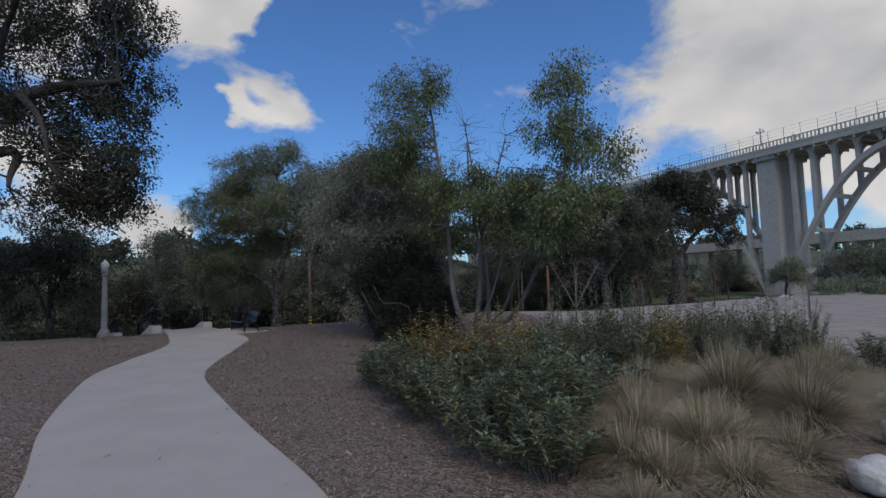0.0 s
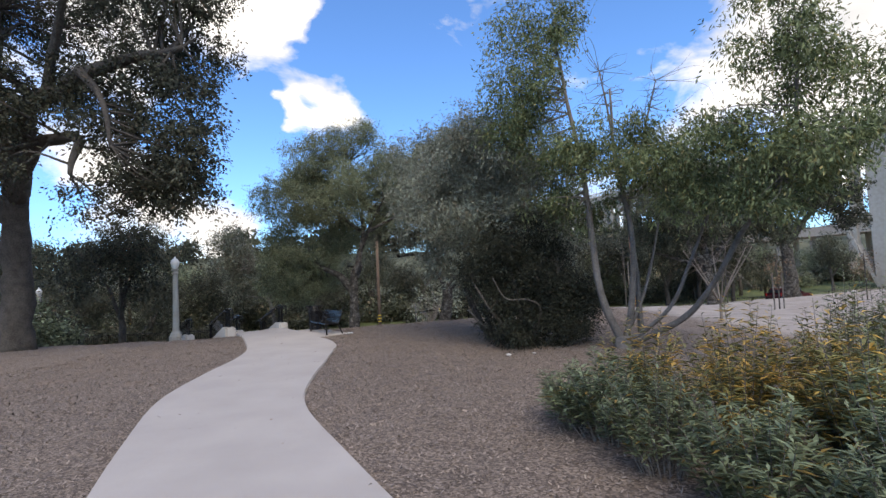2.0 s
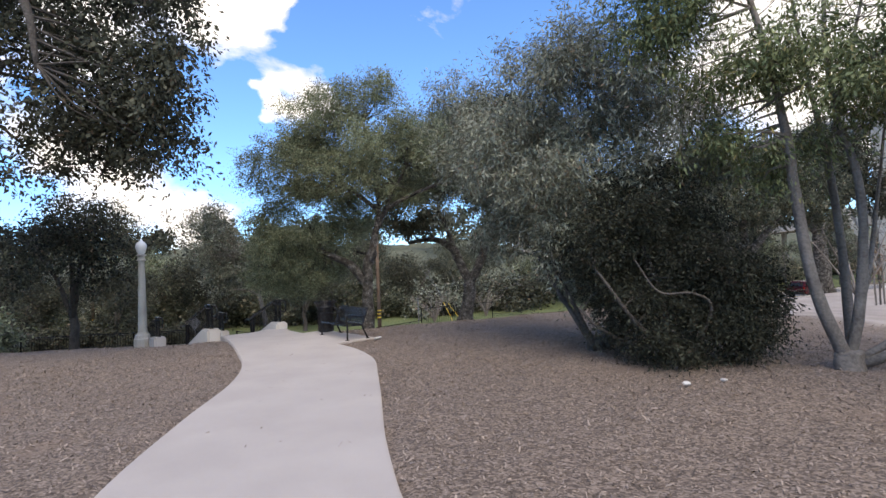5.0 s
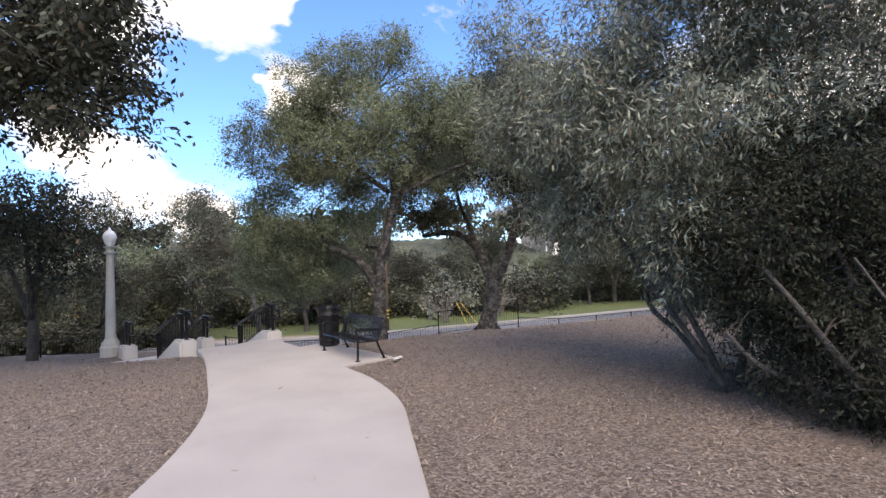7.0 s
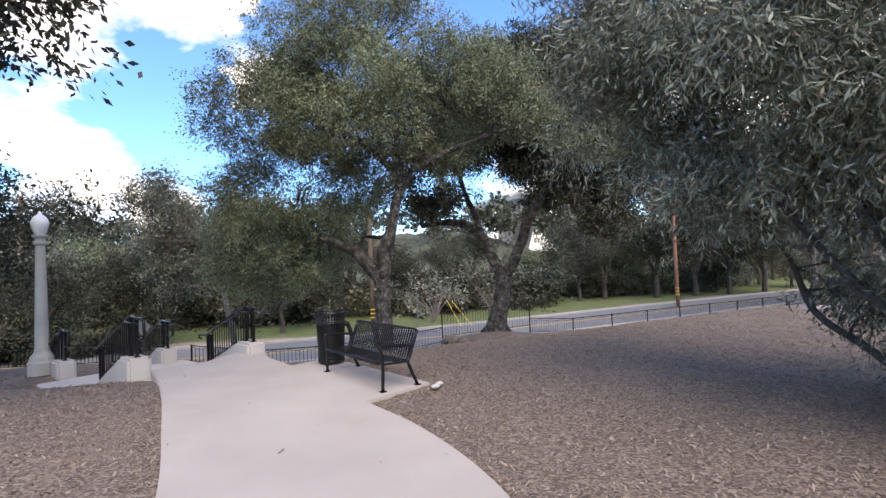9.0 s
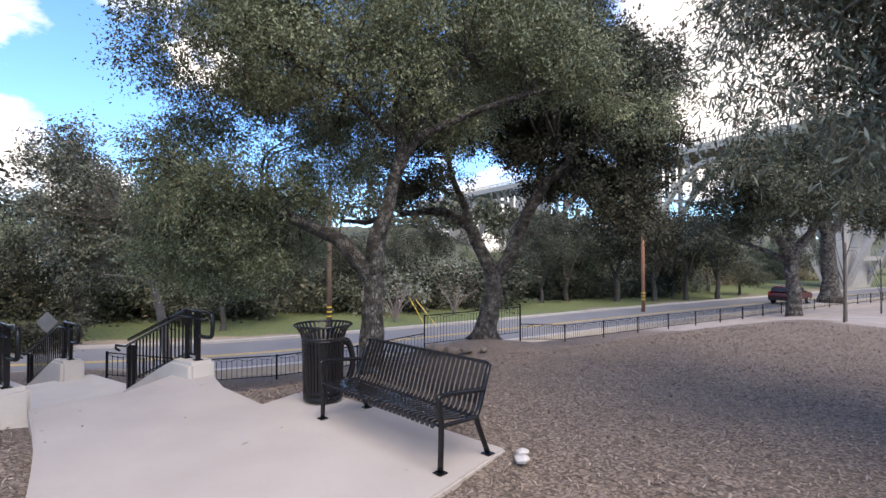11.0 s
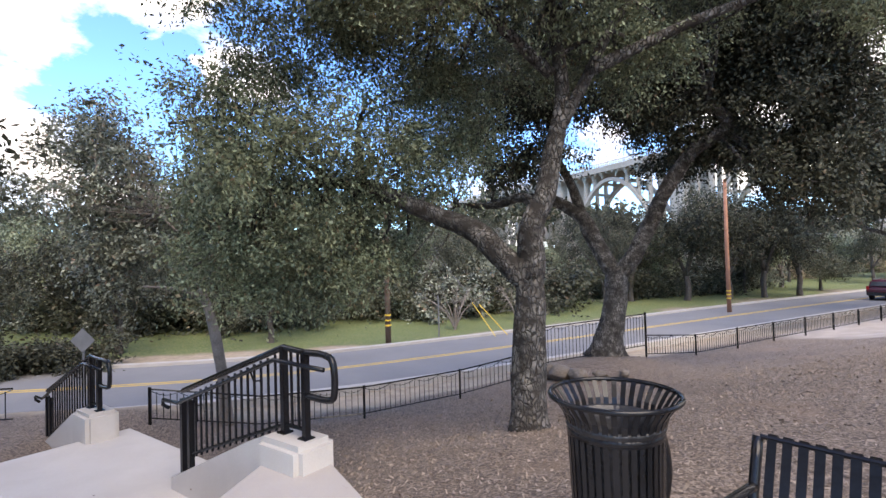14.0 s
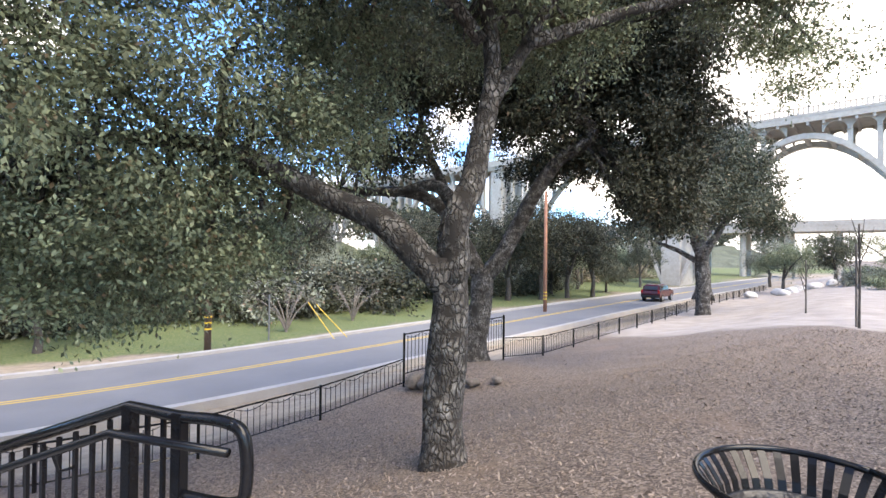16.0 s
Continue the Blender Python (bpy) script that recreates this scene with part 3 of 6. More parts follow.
def stair_rail(top, drop, run, pier_h):
    """Black steel rail on a rounded concrete pier: posts, pickets, top rail and a looped handrail."""
    base = Vector(top)
    m = Matrix.Translation(base) @ Matrix(((STAIR_DOWN.x, -STAIR_DOWN.y, 0, 0), (STAIR_DOWN.y, STAIR_DOWN.x, 0, 0), (0, 0, 1, 0), (0, 0, 0, 1)))
    rail = thing("stair_railing", m, "black steel picket stair railing on a concrete pier", "railing", "stair railings")
    up = pier_h
    part("pier", Shape().box((0.56, 0.40, 0.8), Matrix.Translation((0.02, 0, up - 0.4)), 0.05), CONCRETE_PALE, rail, "rounded pale concrete pier", smooth=False)
    slope = -drop / run
    H = 0.72
    cheek = Shape()
    prof = [(0.3, up - 0.02), (0.55, up - 0.12), (run + 0.15, up - 0.10 + slope * run), (run + 0.15, up - 1.0 + slope * run), (0.3, up - 0.9)]
    for y in (-0.11, 0.11):
        cheek.verts += [(x, y, z) for x, z in prof]
    n = len(prof)
    cheek.faces += [tuple(range(n)), tuple(range(2 * n - 1, n - 1, -1))] + [(i, i + n, (i + 1) % n + n, (i + 1) % n) for i in range(n)]
    part("cheek_wall", cheek, CONCRETE_PALE, rail)

    def post(x, z0, z1, w=0.055):
        ob = part("post", Shape().box((w, w, z1 - z0), Matrix.Translation((x, 0, (z0 + z1) / 2)), 0.004), BLACK, rail)
        part("foot_plate", Shape().box((w * 1.9, w * 1.9, 0.012), Matrix.Translation((x, 0, z0 + 0.006)), 0.003), BLACK, ob)

    post(-0.12, up, up + H)
    post(0.16, up, up + H + 0.01)
    post(run - 0.05, up - 0.1 + slope * run, up + H + slope * run - 0.02)
    post(run + 0.1, up - 0.1 + slope * run, up + H + slope * run - 0.02)
    for x in np.arange(0.28, run - 0.1, 0.105):
        z = up + slope * (x - 0.16)
        bar = Shape().box((0.018, 0.018, H - 0.06), Matrix.Translation((x, 0, z + H / 2 - 0.0)))
        part("picket", bar, BLACK, rail)
    for x in (-0.03, 0.06):
        part("picket", Shape().box((0.018, 0.018, H - 0.1), Matrix.Translation((x, 0, up + H / 2 + 0.02))), BLACK, rail)
    end = up + H + slope * (run - 0.16)
    part("bottom_rail", Shape().tube([(-0.12, 0, up + 0.07), (0.16, 0, up + 0.07), (run, 0, up + 0.07 + slope * (run - 0.16))], 0.018, 6), BLACK, rail)
    loop = smooth_line([(-0.12, 0, up + H - 0.02), (-0.36, 0, up + H - 0.02), (-0.46, 0, up + H - 0.08), (-0.47, 0, up + H - 0.3), (-0.40, 0, up + H - 0.37), (-0.12, 0, up + H - 0.37)], 5)
    part("top_rail", Shape().tube([(run + 0.1, 0, end), (0.16, 0, up + H)] + loop[:8], 0.028, 8), BLACK, rail, smooth=True)
    part("end_loop", Shape().tube(loop[6:], 0.028, 8), BLACK, rail, smooth=True)
    grip = [(-0.45, 0.09, up + H - 0.11), (0.16, 0.10, up + H - 0.09), (run, 0.10, end - 0.09), (run + 0.32, 0.10, end - 0.1), (run + 0.36, 0.09, end - 0.16), (run + 0.30, 0.05, end - 0.2)]
    part("handrail", Shape().tube(grip, 0.02, 8), BLACK, rail, "round black steel handrail", smooth=True)
    for x in (0.5, run - 0.3):
        z = up + H - 0.1 + slope * (x - 0.16)
        part("bracket", Shape().tube([(x, 0.0, z - 0.1), (x, 0.07, z - 0.09), (x, 0.10, z)], 0.008, 5), BLACK, rail)


for point, drop, run, pier in (((-11.86, 22.7, 0.0), 0.66, 1.8, 0.24), ((-13.4, 21.3, 0.0), 0.66, 1.8, 0.24), ((-15.4, 25.45, -0.5), 0.8, 1.9, 0.24), ((-17.1, 24.1, -0.5), 0.8, 1.9, 0.24)):
    stair_rail(point, drop, run, pier)


# ---- roadside fence ----
def fence_panel(a, b, height, pitch=0.115, festoon=True):
    a, b = Vector(a), Vector(b)
    d = b - a
    panel = thing("iron_fence_panel", Matrix.Translation(a), "low black iron fence panel with thin pickets and draped wire", "fence", "roadside fence")
    part("post", Shape().box((0.045, 0.045, height + 0.25), Matrix.Translation((0, 0, height / 2 - 0.1)), 0.003), BLACK, panel)
    part("top_rail", Shape().tube([(0, 0, height - 0.01), (d.x, d.y, d.z + height - 0.01)], 0.017, 6), BLACK, panel)
    part("lower_rail", Shape().tube([(0, 0, 0.08), (d.x, d.y, d.z + 0.08)], 0.012, 5), BLACK, panel)
    count = max(2, int(d.length / pitch))
    mesh = Shape().box((0.012, 0.012, height - 0.12), Matrix.Translation((0, 0, height / 2))).mesh("picket")
    mesh.materials.append(BLACK)
    for i in range(1, count):
        ob = part("picket", mesh, BLACK, panel)
        ob.location = d * (i / count)
    if festoon:
        drape = Shape()
        swags = max(1, round(d.length / 0.55))
        pts = []
        for i in range(swags * 6 + 1):
            t = i / (swags * 6)
            pts.append((d.x * t, d.y * t, d.z * t + height - 0.03 - 0.075 * abs(math.sin(math.pi * t * swags))))
        part("draped_rod", drape.tube(pts, 0.007, 4), BLACK, panel)


def make_fence():
    xs = [-30.0, -27.6, -25.2, -22.8, -20.4, -18.2]
    east = [-16.0, -14.1, -12.2, -10.2, -8.2]
    for x0, x1 in list(zip(xs[:-1], xs[1:])) + list(zip(east[:-1], east[1:])):
        fence_panel(at(x0, fence_y(x0)), at(x1, fence_y(x1)), 0.62)
    tall0, tall1 = Vector((-8.2, float(fence_y(-8.2)), -1.1)), Vector((-4.72, float(fence_y(-4.72)), -1.02))
    fence_panel(tall0, tall1, 0.98)
    part_post = thing("fence_post", Matrix.Translation(tall1), "tall black iron fence end post", "post", "roadside fence")
    part("post", Shape().box((0.05, 0.05, 1.2), Matrix.Translation((0, 0, 0.42)), 0.003), BLACK, part_post)
    x = -4.72
    n = 0
    while x < 38:
        x1 = x + 1.95
        fence_panel(at(x, fence_y(x)), at(x1, fence_y(x1)), 0.62, 0.115 if n < 9 else 0.23)
        x, n = x1, n + 1


make_fence()


# ---- bench, bin, lamps ----
def make_bench():
    a, b = Vector((-8.5, 19.15, 0.02)), Vector((-9.61, 20.51, 0.02))    # front feet
    along = (b - a).normalized()
    back = Vector((-along.y, along.x, 0)) * -1
    if back.x < 0:
        back = -back
    m = Matrix(((along.x, back.x, 0, a.x), (along.y, back.y, 0, a.y), (0, 0, 0.91, 0.02), (0, 0, 0, 1)))
    bench = thing("park_bench", m, "black steel strap-slat park bench on a concrete pad", "bench")
    length = (b - a).length
    # the profile of one strap: up the back and down over the front of the seat
    prof = smooth_line([(0.0, -0.035, 0.385), (0.0, -0.005, 0.43), (0.0, 0.10, 0.425), (0.0, 0.26, 0.40), (0.0, 0.385, 0.395), (0.0, 0.44, 0.44), (0.0, 0.49, 0.60), (0.0, 0.56, 0.80), (0.0, 0.585, 0.865), (0.0, 0.61, 0.855)], 3)
    strap = Shape()
    for i, p in enumerate(prof):
        q = prof[min(i + 1, len(prof) - 1)] - prof[max(i - 1, 0)]
        nrm = Vector((0, -q.z, q.y)).normalized() * 0.003
        for x in (-0.019, 0.019):
            strap.verts += [tuple(p + Vector((x, 0, 0)) + nrm), tuple(p + Vector((x, 0, 0)) - nrm)]
    for i in range(len(prof) - 1):
        o, w = i * 4, i * 4 + 4
        strap.faces += [(o, o + 2, w + 2, w), (o + 1, w + 1, w + 3, o + 3), (o, w, w + 1, o + 1), (o + 2, o + 3, w + 3, w + 2)]
    me = strap.mesh("strap")
    me.materials.append(BLACK)
    n = 29
    for i in range(n):
        ob = part("strap", me, BLACK, bench)
        ob.location = (0.0 + length * (i + 0.5) / n, 0, 0)
    for y, z in ((-0.012, 0.41), (0.40, 0.39), (0.585, 0.85)):
        part("cross_rail", Shape().tube([(-0.02, y, z), (length + 0.02, y, z)], 0.014, 6), BLACK, bench)
    part("centre_brace", Shape().tube([(length / 2, 0.0, 0.40), (length / 2, 0.39, 0.38)], 0.014, 6), BLACK, bench)
    for x in (-0.03, length + 0.03):
        side = part("end_frame", Shape().tube(smooth_line([(x, 0.0, 0.01), (x, 0.01, 0.40), (x, -0.02, 0.62), (x, 0.02, 0.66), (x, 0.30, 0.64), (x, 0.50, 0.62)], 4), 0.024, 8), BLACK, bench, smooth=True)
        part("rear_leg", Shape().tube(smooth_line([(x, 0.56, 0.01), (x, 0.42, 0.36), (x, 0.45, 0.46), (x, 0.585, 0.85)], 4), 0.024, 8), BLACK, bench, smooth=True)
        part("seat_bearer", Shape().tube([(x, 0.0, 0.40), (x, 0.42, 0.385)], 0.02, 6), BLACK, bench)
        part("foot", Shape().box((0.09, 0.09, 0.012), Matrix.Translation((x, 0, 0.006)), 0.003), BLACK, bench)
        part("foot", Shape().box((0.09, 0.09, 0.012), Matrix.Translation((x, 0.56, 0.006)), 0.003), BLACK, bench)


make_bench()


def make_bin():
    bin_ = thing("litter_bin", Matrix.Translation((-9.74, 21.22, 0.02)) @ Matrix.Diagonal((0.86, 0.86, 1.0, 1.0)), "black slatted steel litter bin with flared rim and bag", "litter bin")
    part("base", Shape().turned([(0.0, 0.02), (0.255, 0.02), (0.27, 0.035), (0.27, 0.075), (0.255, 0.09), (0.0, 0.09)], 40), BLACK, bin_, smooth=True)
    for z, r in ((0.13, 0.268), (0.72, 0.292)):
        part("hoop", Shape().turned([(r - 0.012, z - 0.02), (r, z - 0.02), (r, z + 0.02), (r - 0.012, z + 0.02), (r - 0.012, z - 0.02)], 48), BLACK, bin_, smooth=True)
    slat = Shape()
    prof = [(0.268, 0.05), (0.272, 0.3), (0.285, 0.62), (0.292, 0.74), (0.315, 0.81), (0.365, 0.875), (0.385, 0.895)]
    w = 0.0165
    for r, z in prof:
        slat.verts += [(r, -w, z), (r, w, z), (r - 0.006, w, z), (r - 0.006, -w, z)]
    for i in range(len(prof) - 1):
        o, q = i * 4, i * 4 + 4
        slat.faces += [(o, o + 1, q + 1, q), (o + 2, o + 3, q + 3, q + 2), (o + 1, o + 2, q + 2, q + 1), (o + 3, o, q, q + 3)]
    me = slat.mesh("slat")
    me.materials.append(BLACK)
    for i in range(36):
        part("slat", me, BLACK, bin_).matrix_local = pose(0, 0, 0, 0, 0, 360 * i / 36)
    rim = [(0.39 * math.cos(a), 0.39 * math.sin(a), 0.9) for a in np.linspace(0, 2 * math.pi, 49)]
    part("rim", Shape().tube(rim, 0.014, 8), BLACK, bin_, smooth=True)
    part("liner", Shape().turned([(0.285, 0.76), (0.275, 0.75), (0.25, 0.40), (0.235, 0.12), (0.0, 0.12)], 40), BAG, bin_, "glossy black plastic liner", smooth=True)
    part("bag_collar", Shape().turned([(0.235, 0.42), (0.262, 0.70), (0.288, 0.768), (0.302, 0.775), (0.299, 0.75), (0.292, 0.735)], 48), BAG, bin_, "black plastic bag folded over the liner", smooth=True)
    arm = smooth_line([(0.28, 0.0, 0.68), (0.36, 0.0, 0.66), (0.42, 0.0, 0.5), (0.42, 0.0, 0.36), (0.36, 0.0, 0.22), (0.28, 0.0, 0.2)], 4)
    ring = part("hinge_guard", Shape().tube(arm, 0.045, 8), BLACK, bin_, smooth=True)
    ring.matrix_local = pose(0, 0, 0, 0, 0, 25)


make_bin()


def lamp_post(x, y, height, z):
    lamp = thing("street_lamp", Matrix.Translation((x, y, z)), "tapered pale concrete lamp post with white acorn globe", "street lamp", "park lamps")
    k = height / 3.9
    part("base", Shape().turned([(r * k, h * k) for r, h in ((0.30, -0.2), (0.30, 0.10), (0.27, 0.14), (0.25, 0.24), (0.20, 0.30), (0.165, 0.36), (0.155, 0.44))], 16), LAMP_STONE, lamp)
    part("shaft", Shape().turned([(r * k, h * k) for r, h in ((0.155, 0.44), (0.15, 0.5), (0.125, 2.0), (0.105, 3.0), (0.105, 3.04))], 12), LAMP_STONE, lamp)
    part("capital", Shape().turned([(r * k, h * k) for r, h in ((0.105, 3.02), (0.15, 3.05), (0.155, 3.10), (0.115, 3.13), (0.115, 3.2), (0.17, 3.24), (0.17, 3.28), (0.10, 3.30), (0.0, 3.30))], 16), LAMP_STONE, lamp)
    part("globe", Shape().turned([(r * k, h * k) for r, h in ((0.09, 3.3), (0.14, 3.36), (0.185, 3.52), (0.195, 3.60), (0.16, 3.70), (0.10, 3.77), (0.05, 3.80), (0.035, 3.86), (0.0, 3.9))], 20), GLOBE, lamp, "white opal glass acorn globe", smooth=True)


lamp_post(-18.0, 24.5, 3.92, -0.46)
lamp_post(-27.2, 26.2, 2.85, -0.5)


# ---- trees ----
def leaf_mesh(name, lobes, count, leaf, mat, narrow=0.5, droop=0.3, clump=0.42, per_clump=26, shell=0.42, seed=1):
    """A crown: twigs set through the lobes (x, y, z, radius across, radius up), each with a spray of leaves."""
    g = np.random.default_rng(seed)
    lobes = np.array(lobes, float)
    weight = lobes[:, 3] ** 1.5 * lobes[:, 4] ** 0.8
    clumps = max(8, count // per_clump)
    pick = g.choice(len(lobes), clumps, p=weight / weight.sum())
    d = g.normal(size=(clumps, 3))
    d /= np.linalg.norm(d, axis=1)[:, None]
    r = g.random(clumps) ** shell
    L = lobes[pick]
    # boughs: every lobe is broken into smaller tufts, so that the outline is uneven and sky shows between them
    tufts = 15
    td = g.normal(size=(len(lobes), tufts, 3))
    td /= np.linalg.norm(td, axis=2)[..., None]
    td *= (0.35 + 0.6 * g.random((len(lobes), tufts)))[..., None]
    tuft = td[pick, g.integers(0, tufts, clumps)]
    spread = np.stack([L[:, 3], L[:, 3], L[:, 4]], 1)
    centre = L[:, :3] + (tuft + d * r[:, None] * 0.37) * spread
    way = d * 0.8 + g.normal(size=(clumps, 3)) * 0.6
    way[:, 2] -= droop * 1.6
    way /= np.linalg.norm(way, axis=1)[:, None]
    size = clump * (0.55 + 0.9 * g.random(clumps))
    i = np.repeat(np.arange(clumps), per_clump)
    n = len(i)
    t = g.random(n) - 0.35
    pos = centre[i] + way[i] * (t * size[i] * 1.5)[:, None] + g.normal(size=(n, 3)) * (size[i] * 0.23)[:, None]
    axis = way[i] + g.normal(size=(n, 3)) * 0.75
    axis[:, 2] -= droop
    axis /= np.linalg.norm(axis, axis=1)[:, None]
    side = np.cross(axis, g.normal(size=(n, 3)))
    side /= np.linalg.norm(side, axis=1)[:, None] + 1e-9
    length = leaf * (0.6 + 0.8 * g.random(n))
    width = length * narrow * (0.7 + 0.5 * g.random(n))
    a = pos
    b = pos + axis * (length * 0.5)[:, None] + side * (width * 0.5)[:, None]
    c = pos + axis * length[:, None]
    e = pos + axis * (length * 0.5)[:, None] - side * (width * 0.5)[:, None]
    verts = np.stack([a, b, c, e], 1).reshape(-1, 3)
    me = fast_mesh(bpy.data.meshes.new(name), verts, np.arange(n * 4).reshape(-1, 4))
    me.materials.append(mat)
    return me, centre


def gnarl(points, amount, per=5, seed=0):
    line = smooth_line(points, per)
    out = []
    for i, p in enumerate(line):
        w = amount * min(1.0, i / 4)
        out.append(p + Vector((noise.noise(p * 0.9 + Vector((seed, 0, 0))), noise.noise(p * 0.9 + Vector((0, seed + 5, 0))), 0.6 * noise.noise(p * 0.9 + Vector((0, 0, seed + 9))))) * w)
    return out


def tree(name, base, trunk, radius, limbs, lobes, leaves, leaf, mat, bark, label, category="tree", twigs=60, narrow=0.5, droop=0.3, clump=0.42, shell=0.42, seed=1, per_clump=26, lift=0.0, flare=1.5):
    """A tapered trunk, limbs that grow from it, fine branches and a crown of leaves. All points are in the world."""
    base = Vector(base)
    t = thing(name, Matrix.Translation(base), label, category)
    rel = lambda pts: [Vector(p) - base for p in pts]
    line = gnarl(rel(trunk), radius * 0.25, 6, seed)
    n = len(line)
    radii = [radius * (1 - 0.25 * i / (n - 1)) * (1 + (flare - 1) * math.exp(-i / (n * 0.09))) for i in range(n)]
    part("trunk", Shape().tube(line, radii, 18, 0.22, seed), bark, t, smooth=True)
    tips = []
    for k, (pts, r0, r1) in enumerate(limbs):
        limb = gnarl(rel(pts), r0 * 0.6, 6, seed + k)
        m = len(limb)
        part("limb", Shape().tube(limb, [r0 + (r1 - r0) * i / (m - 1) for i in range(m)], 12, 0.2, seed + k), bark, t, smooth=True)
        tips += [(limb[i], r0 + (r1 - r0) * i / (m - 1)) for i in range(m // 3, m)]
    if leaves:
        me, centres = leaf_mesh("crown", [(x - base.x, y - base.y, z - base.z, a, b) for x, y, z, a, b in lobes], leaves, leaf, mat, narrow, droop, clump, per_clump, shell, seed)
        part("crown", me, mat, t)
    else:
        g = np.random.default_rng(seed)
        centres = np.array([(x - base.x, y - base.y, z - base.z) + g.normal(size=3) * (a, a, b) * 0.6 for x, y, z, a, b in lobes for _ in range(twigs // len(lobes) + 1)])
    if twigs and tips:
        g = np.random.default_rng(seed + 50)
        s = Shape()
        for c in centres[g.choice(len(centres), min(twigs, len(centres)), replace=False)]:
            c = Vector(c)
            p, r = min(tips, key=lambda e: (e[0] - c).length)
            if (p - c).length > 4.5:
                continue
            mid = p.lerp(c, 0.5) + Vector(g.normal(size=3)) * (p - c).length * 0.13
            r = min(r * 0.5, 0.03 + 0.012 * (p - c).length)
            s.tube(smooth_line([p, mid, c], 4), [r * (1 - 0.85 * i / 8) for i in range(9)], 5)
        if s.verts:
            tagged(part("branchwork", s, bark, t), kind="stuff")
    return t


# live oak between the bench and the fence
tree("live_oak", (-9.48, 25.22, -0.65), [(-9.5, 25.22, -1.0), (-9.46, 25.22, 0.1), (-9.42, 25.2, 0.8), (-9.41, 25.19, 1.66)], 0.25,
     [([(-9.43, 25.2, 1.35), (-9.95, 25.45, 1.9), (-10.57, 25.73, 2.25), (-11.59, 26.0, 2.77), (-12.27, 26.15, 2.9), (-13.3, 26.3, 2.85)], 0.19, 0.06),
      ([(-9.4, 25.19, 1.4), (-9.3, 25.14, 2.08), (-9.11, 25.16, 2.59), (-8.98, 25.21, 3.32), (-8.94, 25.3, 4.01), (-9.05, 25.47, 5.6), (-9.4, 25.4, 7.6)], 0.19, 0.05),
      ([(-9.28, 25.2, 2.0), (-9.26, 25.99, 2.55), (-9.69, 26.55, 2.54), (-10.3, 27.2, 2.6)], 0.10, 0.04),
      ([(-9.0, 25.2, 3.3), (-8.3, 24.9, 4.6), (-7.6, 24.6, 5.6)], 0.09, 0.03),
      ([(-9.0, 25.3, 4.2), (-10.5, 25.0, 5.4), (-12.4, 24.9, 6.6)], 0.09, 0.03),
      ([(-12.2, 26.1, 2.9), (-13.2, 25.3, 3.6), (-14.2, 25.2, 3.6)], 0.05, 0.02),
      ([(-8.6, 25.0, 4.1), (-7.0, 24.6, 4.7), (-5.4, 24.5, 5.0), (-3.6, 24.9, 4.9)], 0.08, 0.02)],
     [(-12.2, 25.5, 6.6, 1.5, 1.1), (-9.8, 25.4, 8.3, 2.0, 1.4), (-10.2, 25.4, 6.3, 2.7, 1.7), (-12.3, 25.1, 5.9, 2.0, 1.4), (-13.4, 25.8, 4.1, 1.25, 1.0),
      (-13.2, 25.1, 3.3, 1.1, 0.9), (-13.6, 26.4, 2.5, 1.2, 0.9), (-12.4, 26.6, 2.5, 1.6, 1.0), (-10.7, 27.5, 4.4, 1.8, 1.1),
      (-8.2, 26.2, 5.6, 1.9, 1.1), (-11.4, 27.2, 2.2, 1.1, 0.8), (-8.6, 24.8, 6.4, 1.8, 1.1), (-11.0, 24.4, 5.2, 1.6, 0.9), (-10.6, 26.6, 3.4, 1.2, 0.7), (-13.2, 27.2, 1.4, 1.0, 0.7),
      (-12.0, 25.4, 3.5, 1.3, 0.8), (-12.7, 25.7, 4.9, 1.3, 0.8), (-12.8, 26.2, 1.7, 1.3, 0.8), (-14.1, 26.8, 2.9, 1.0, 0.8), (-11.4, 25.4, 7.4, 1.7, 1.2), (-13.9, 25.8, 1.8, 0.9, 0.7), (-7.6, 25.6, 4.6, 1.1, 0.7),
      (-6.7, 24.5, 5.9, 1.4, 1.0), (-5.7, 24.0, 5.3, 1.1, 0.7), (-7.3, 24.9, 7.2, 1.5, 1.1), (-6.1, 25.1, 6.6, 1.6, 1.2), (-5.4, 24.5, 5.3, 1.0, 0.5), (-4.5, 24.7, 4.9, 0.9, 0.4), (-3.6, 24.9, 4.7, 0.8, 0.5)],
     410000, 0.058, LEAF_OAK, BARK, "gnarled coast live oak with grey fissured trunk beside the bench", twigs=300, seed=3, clump=0.34, per_clump=44)

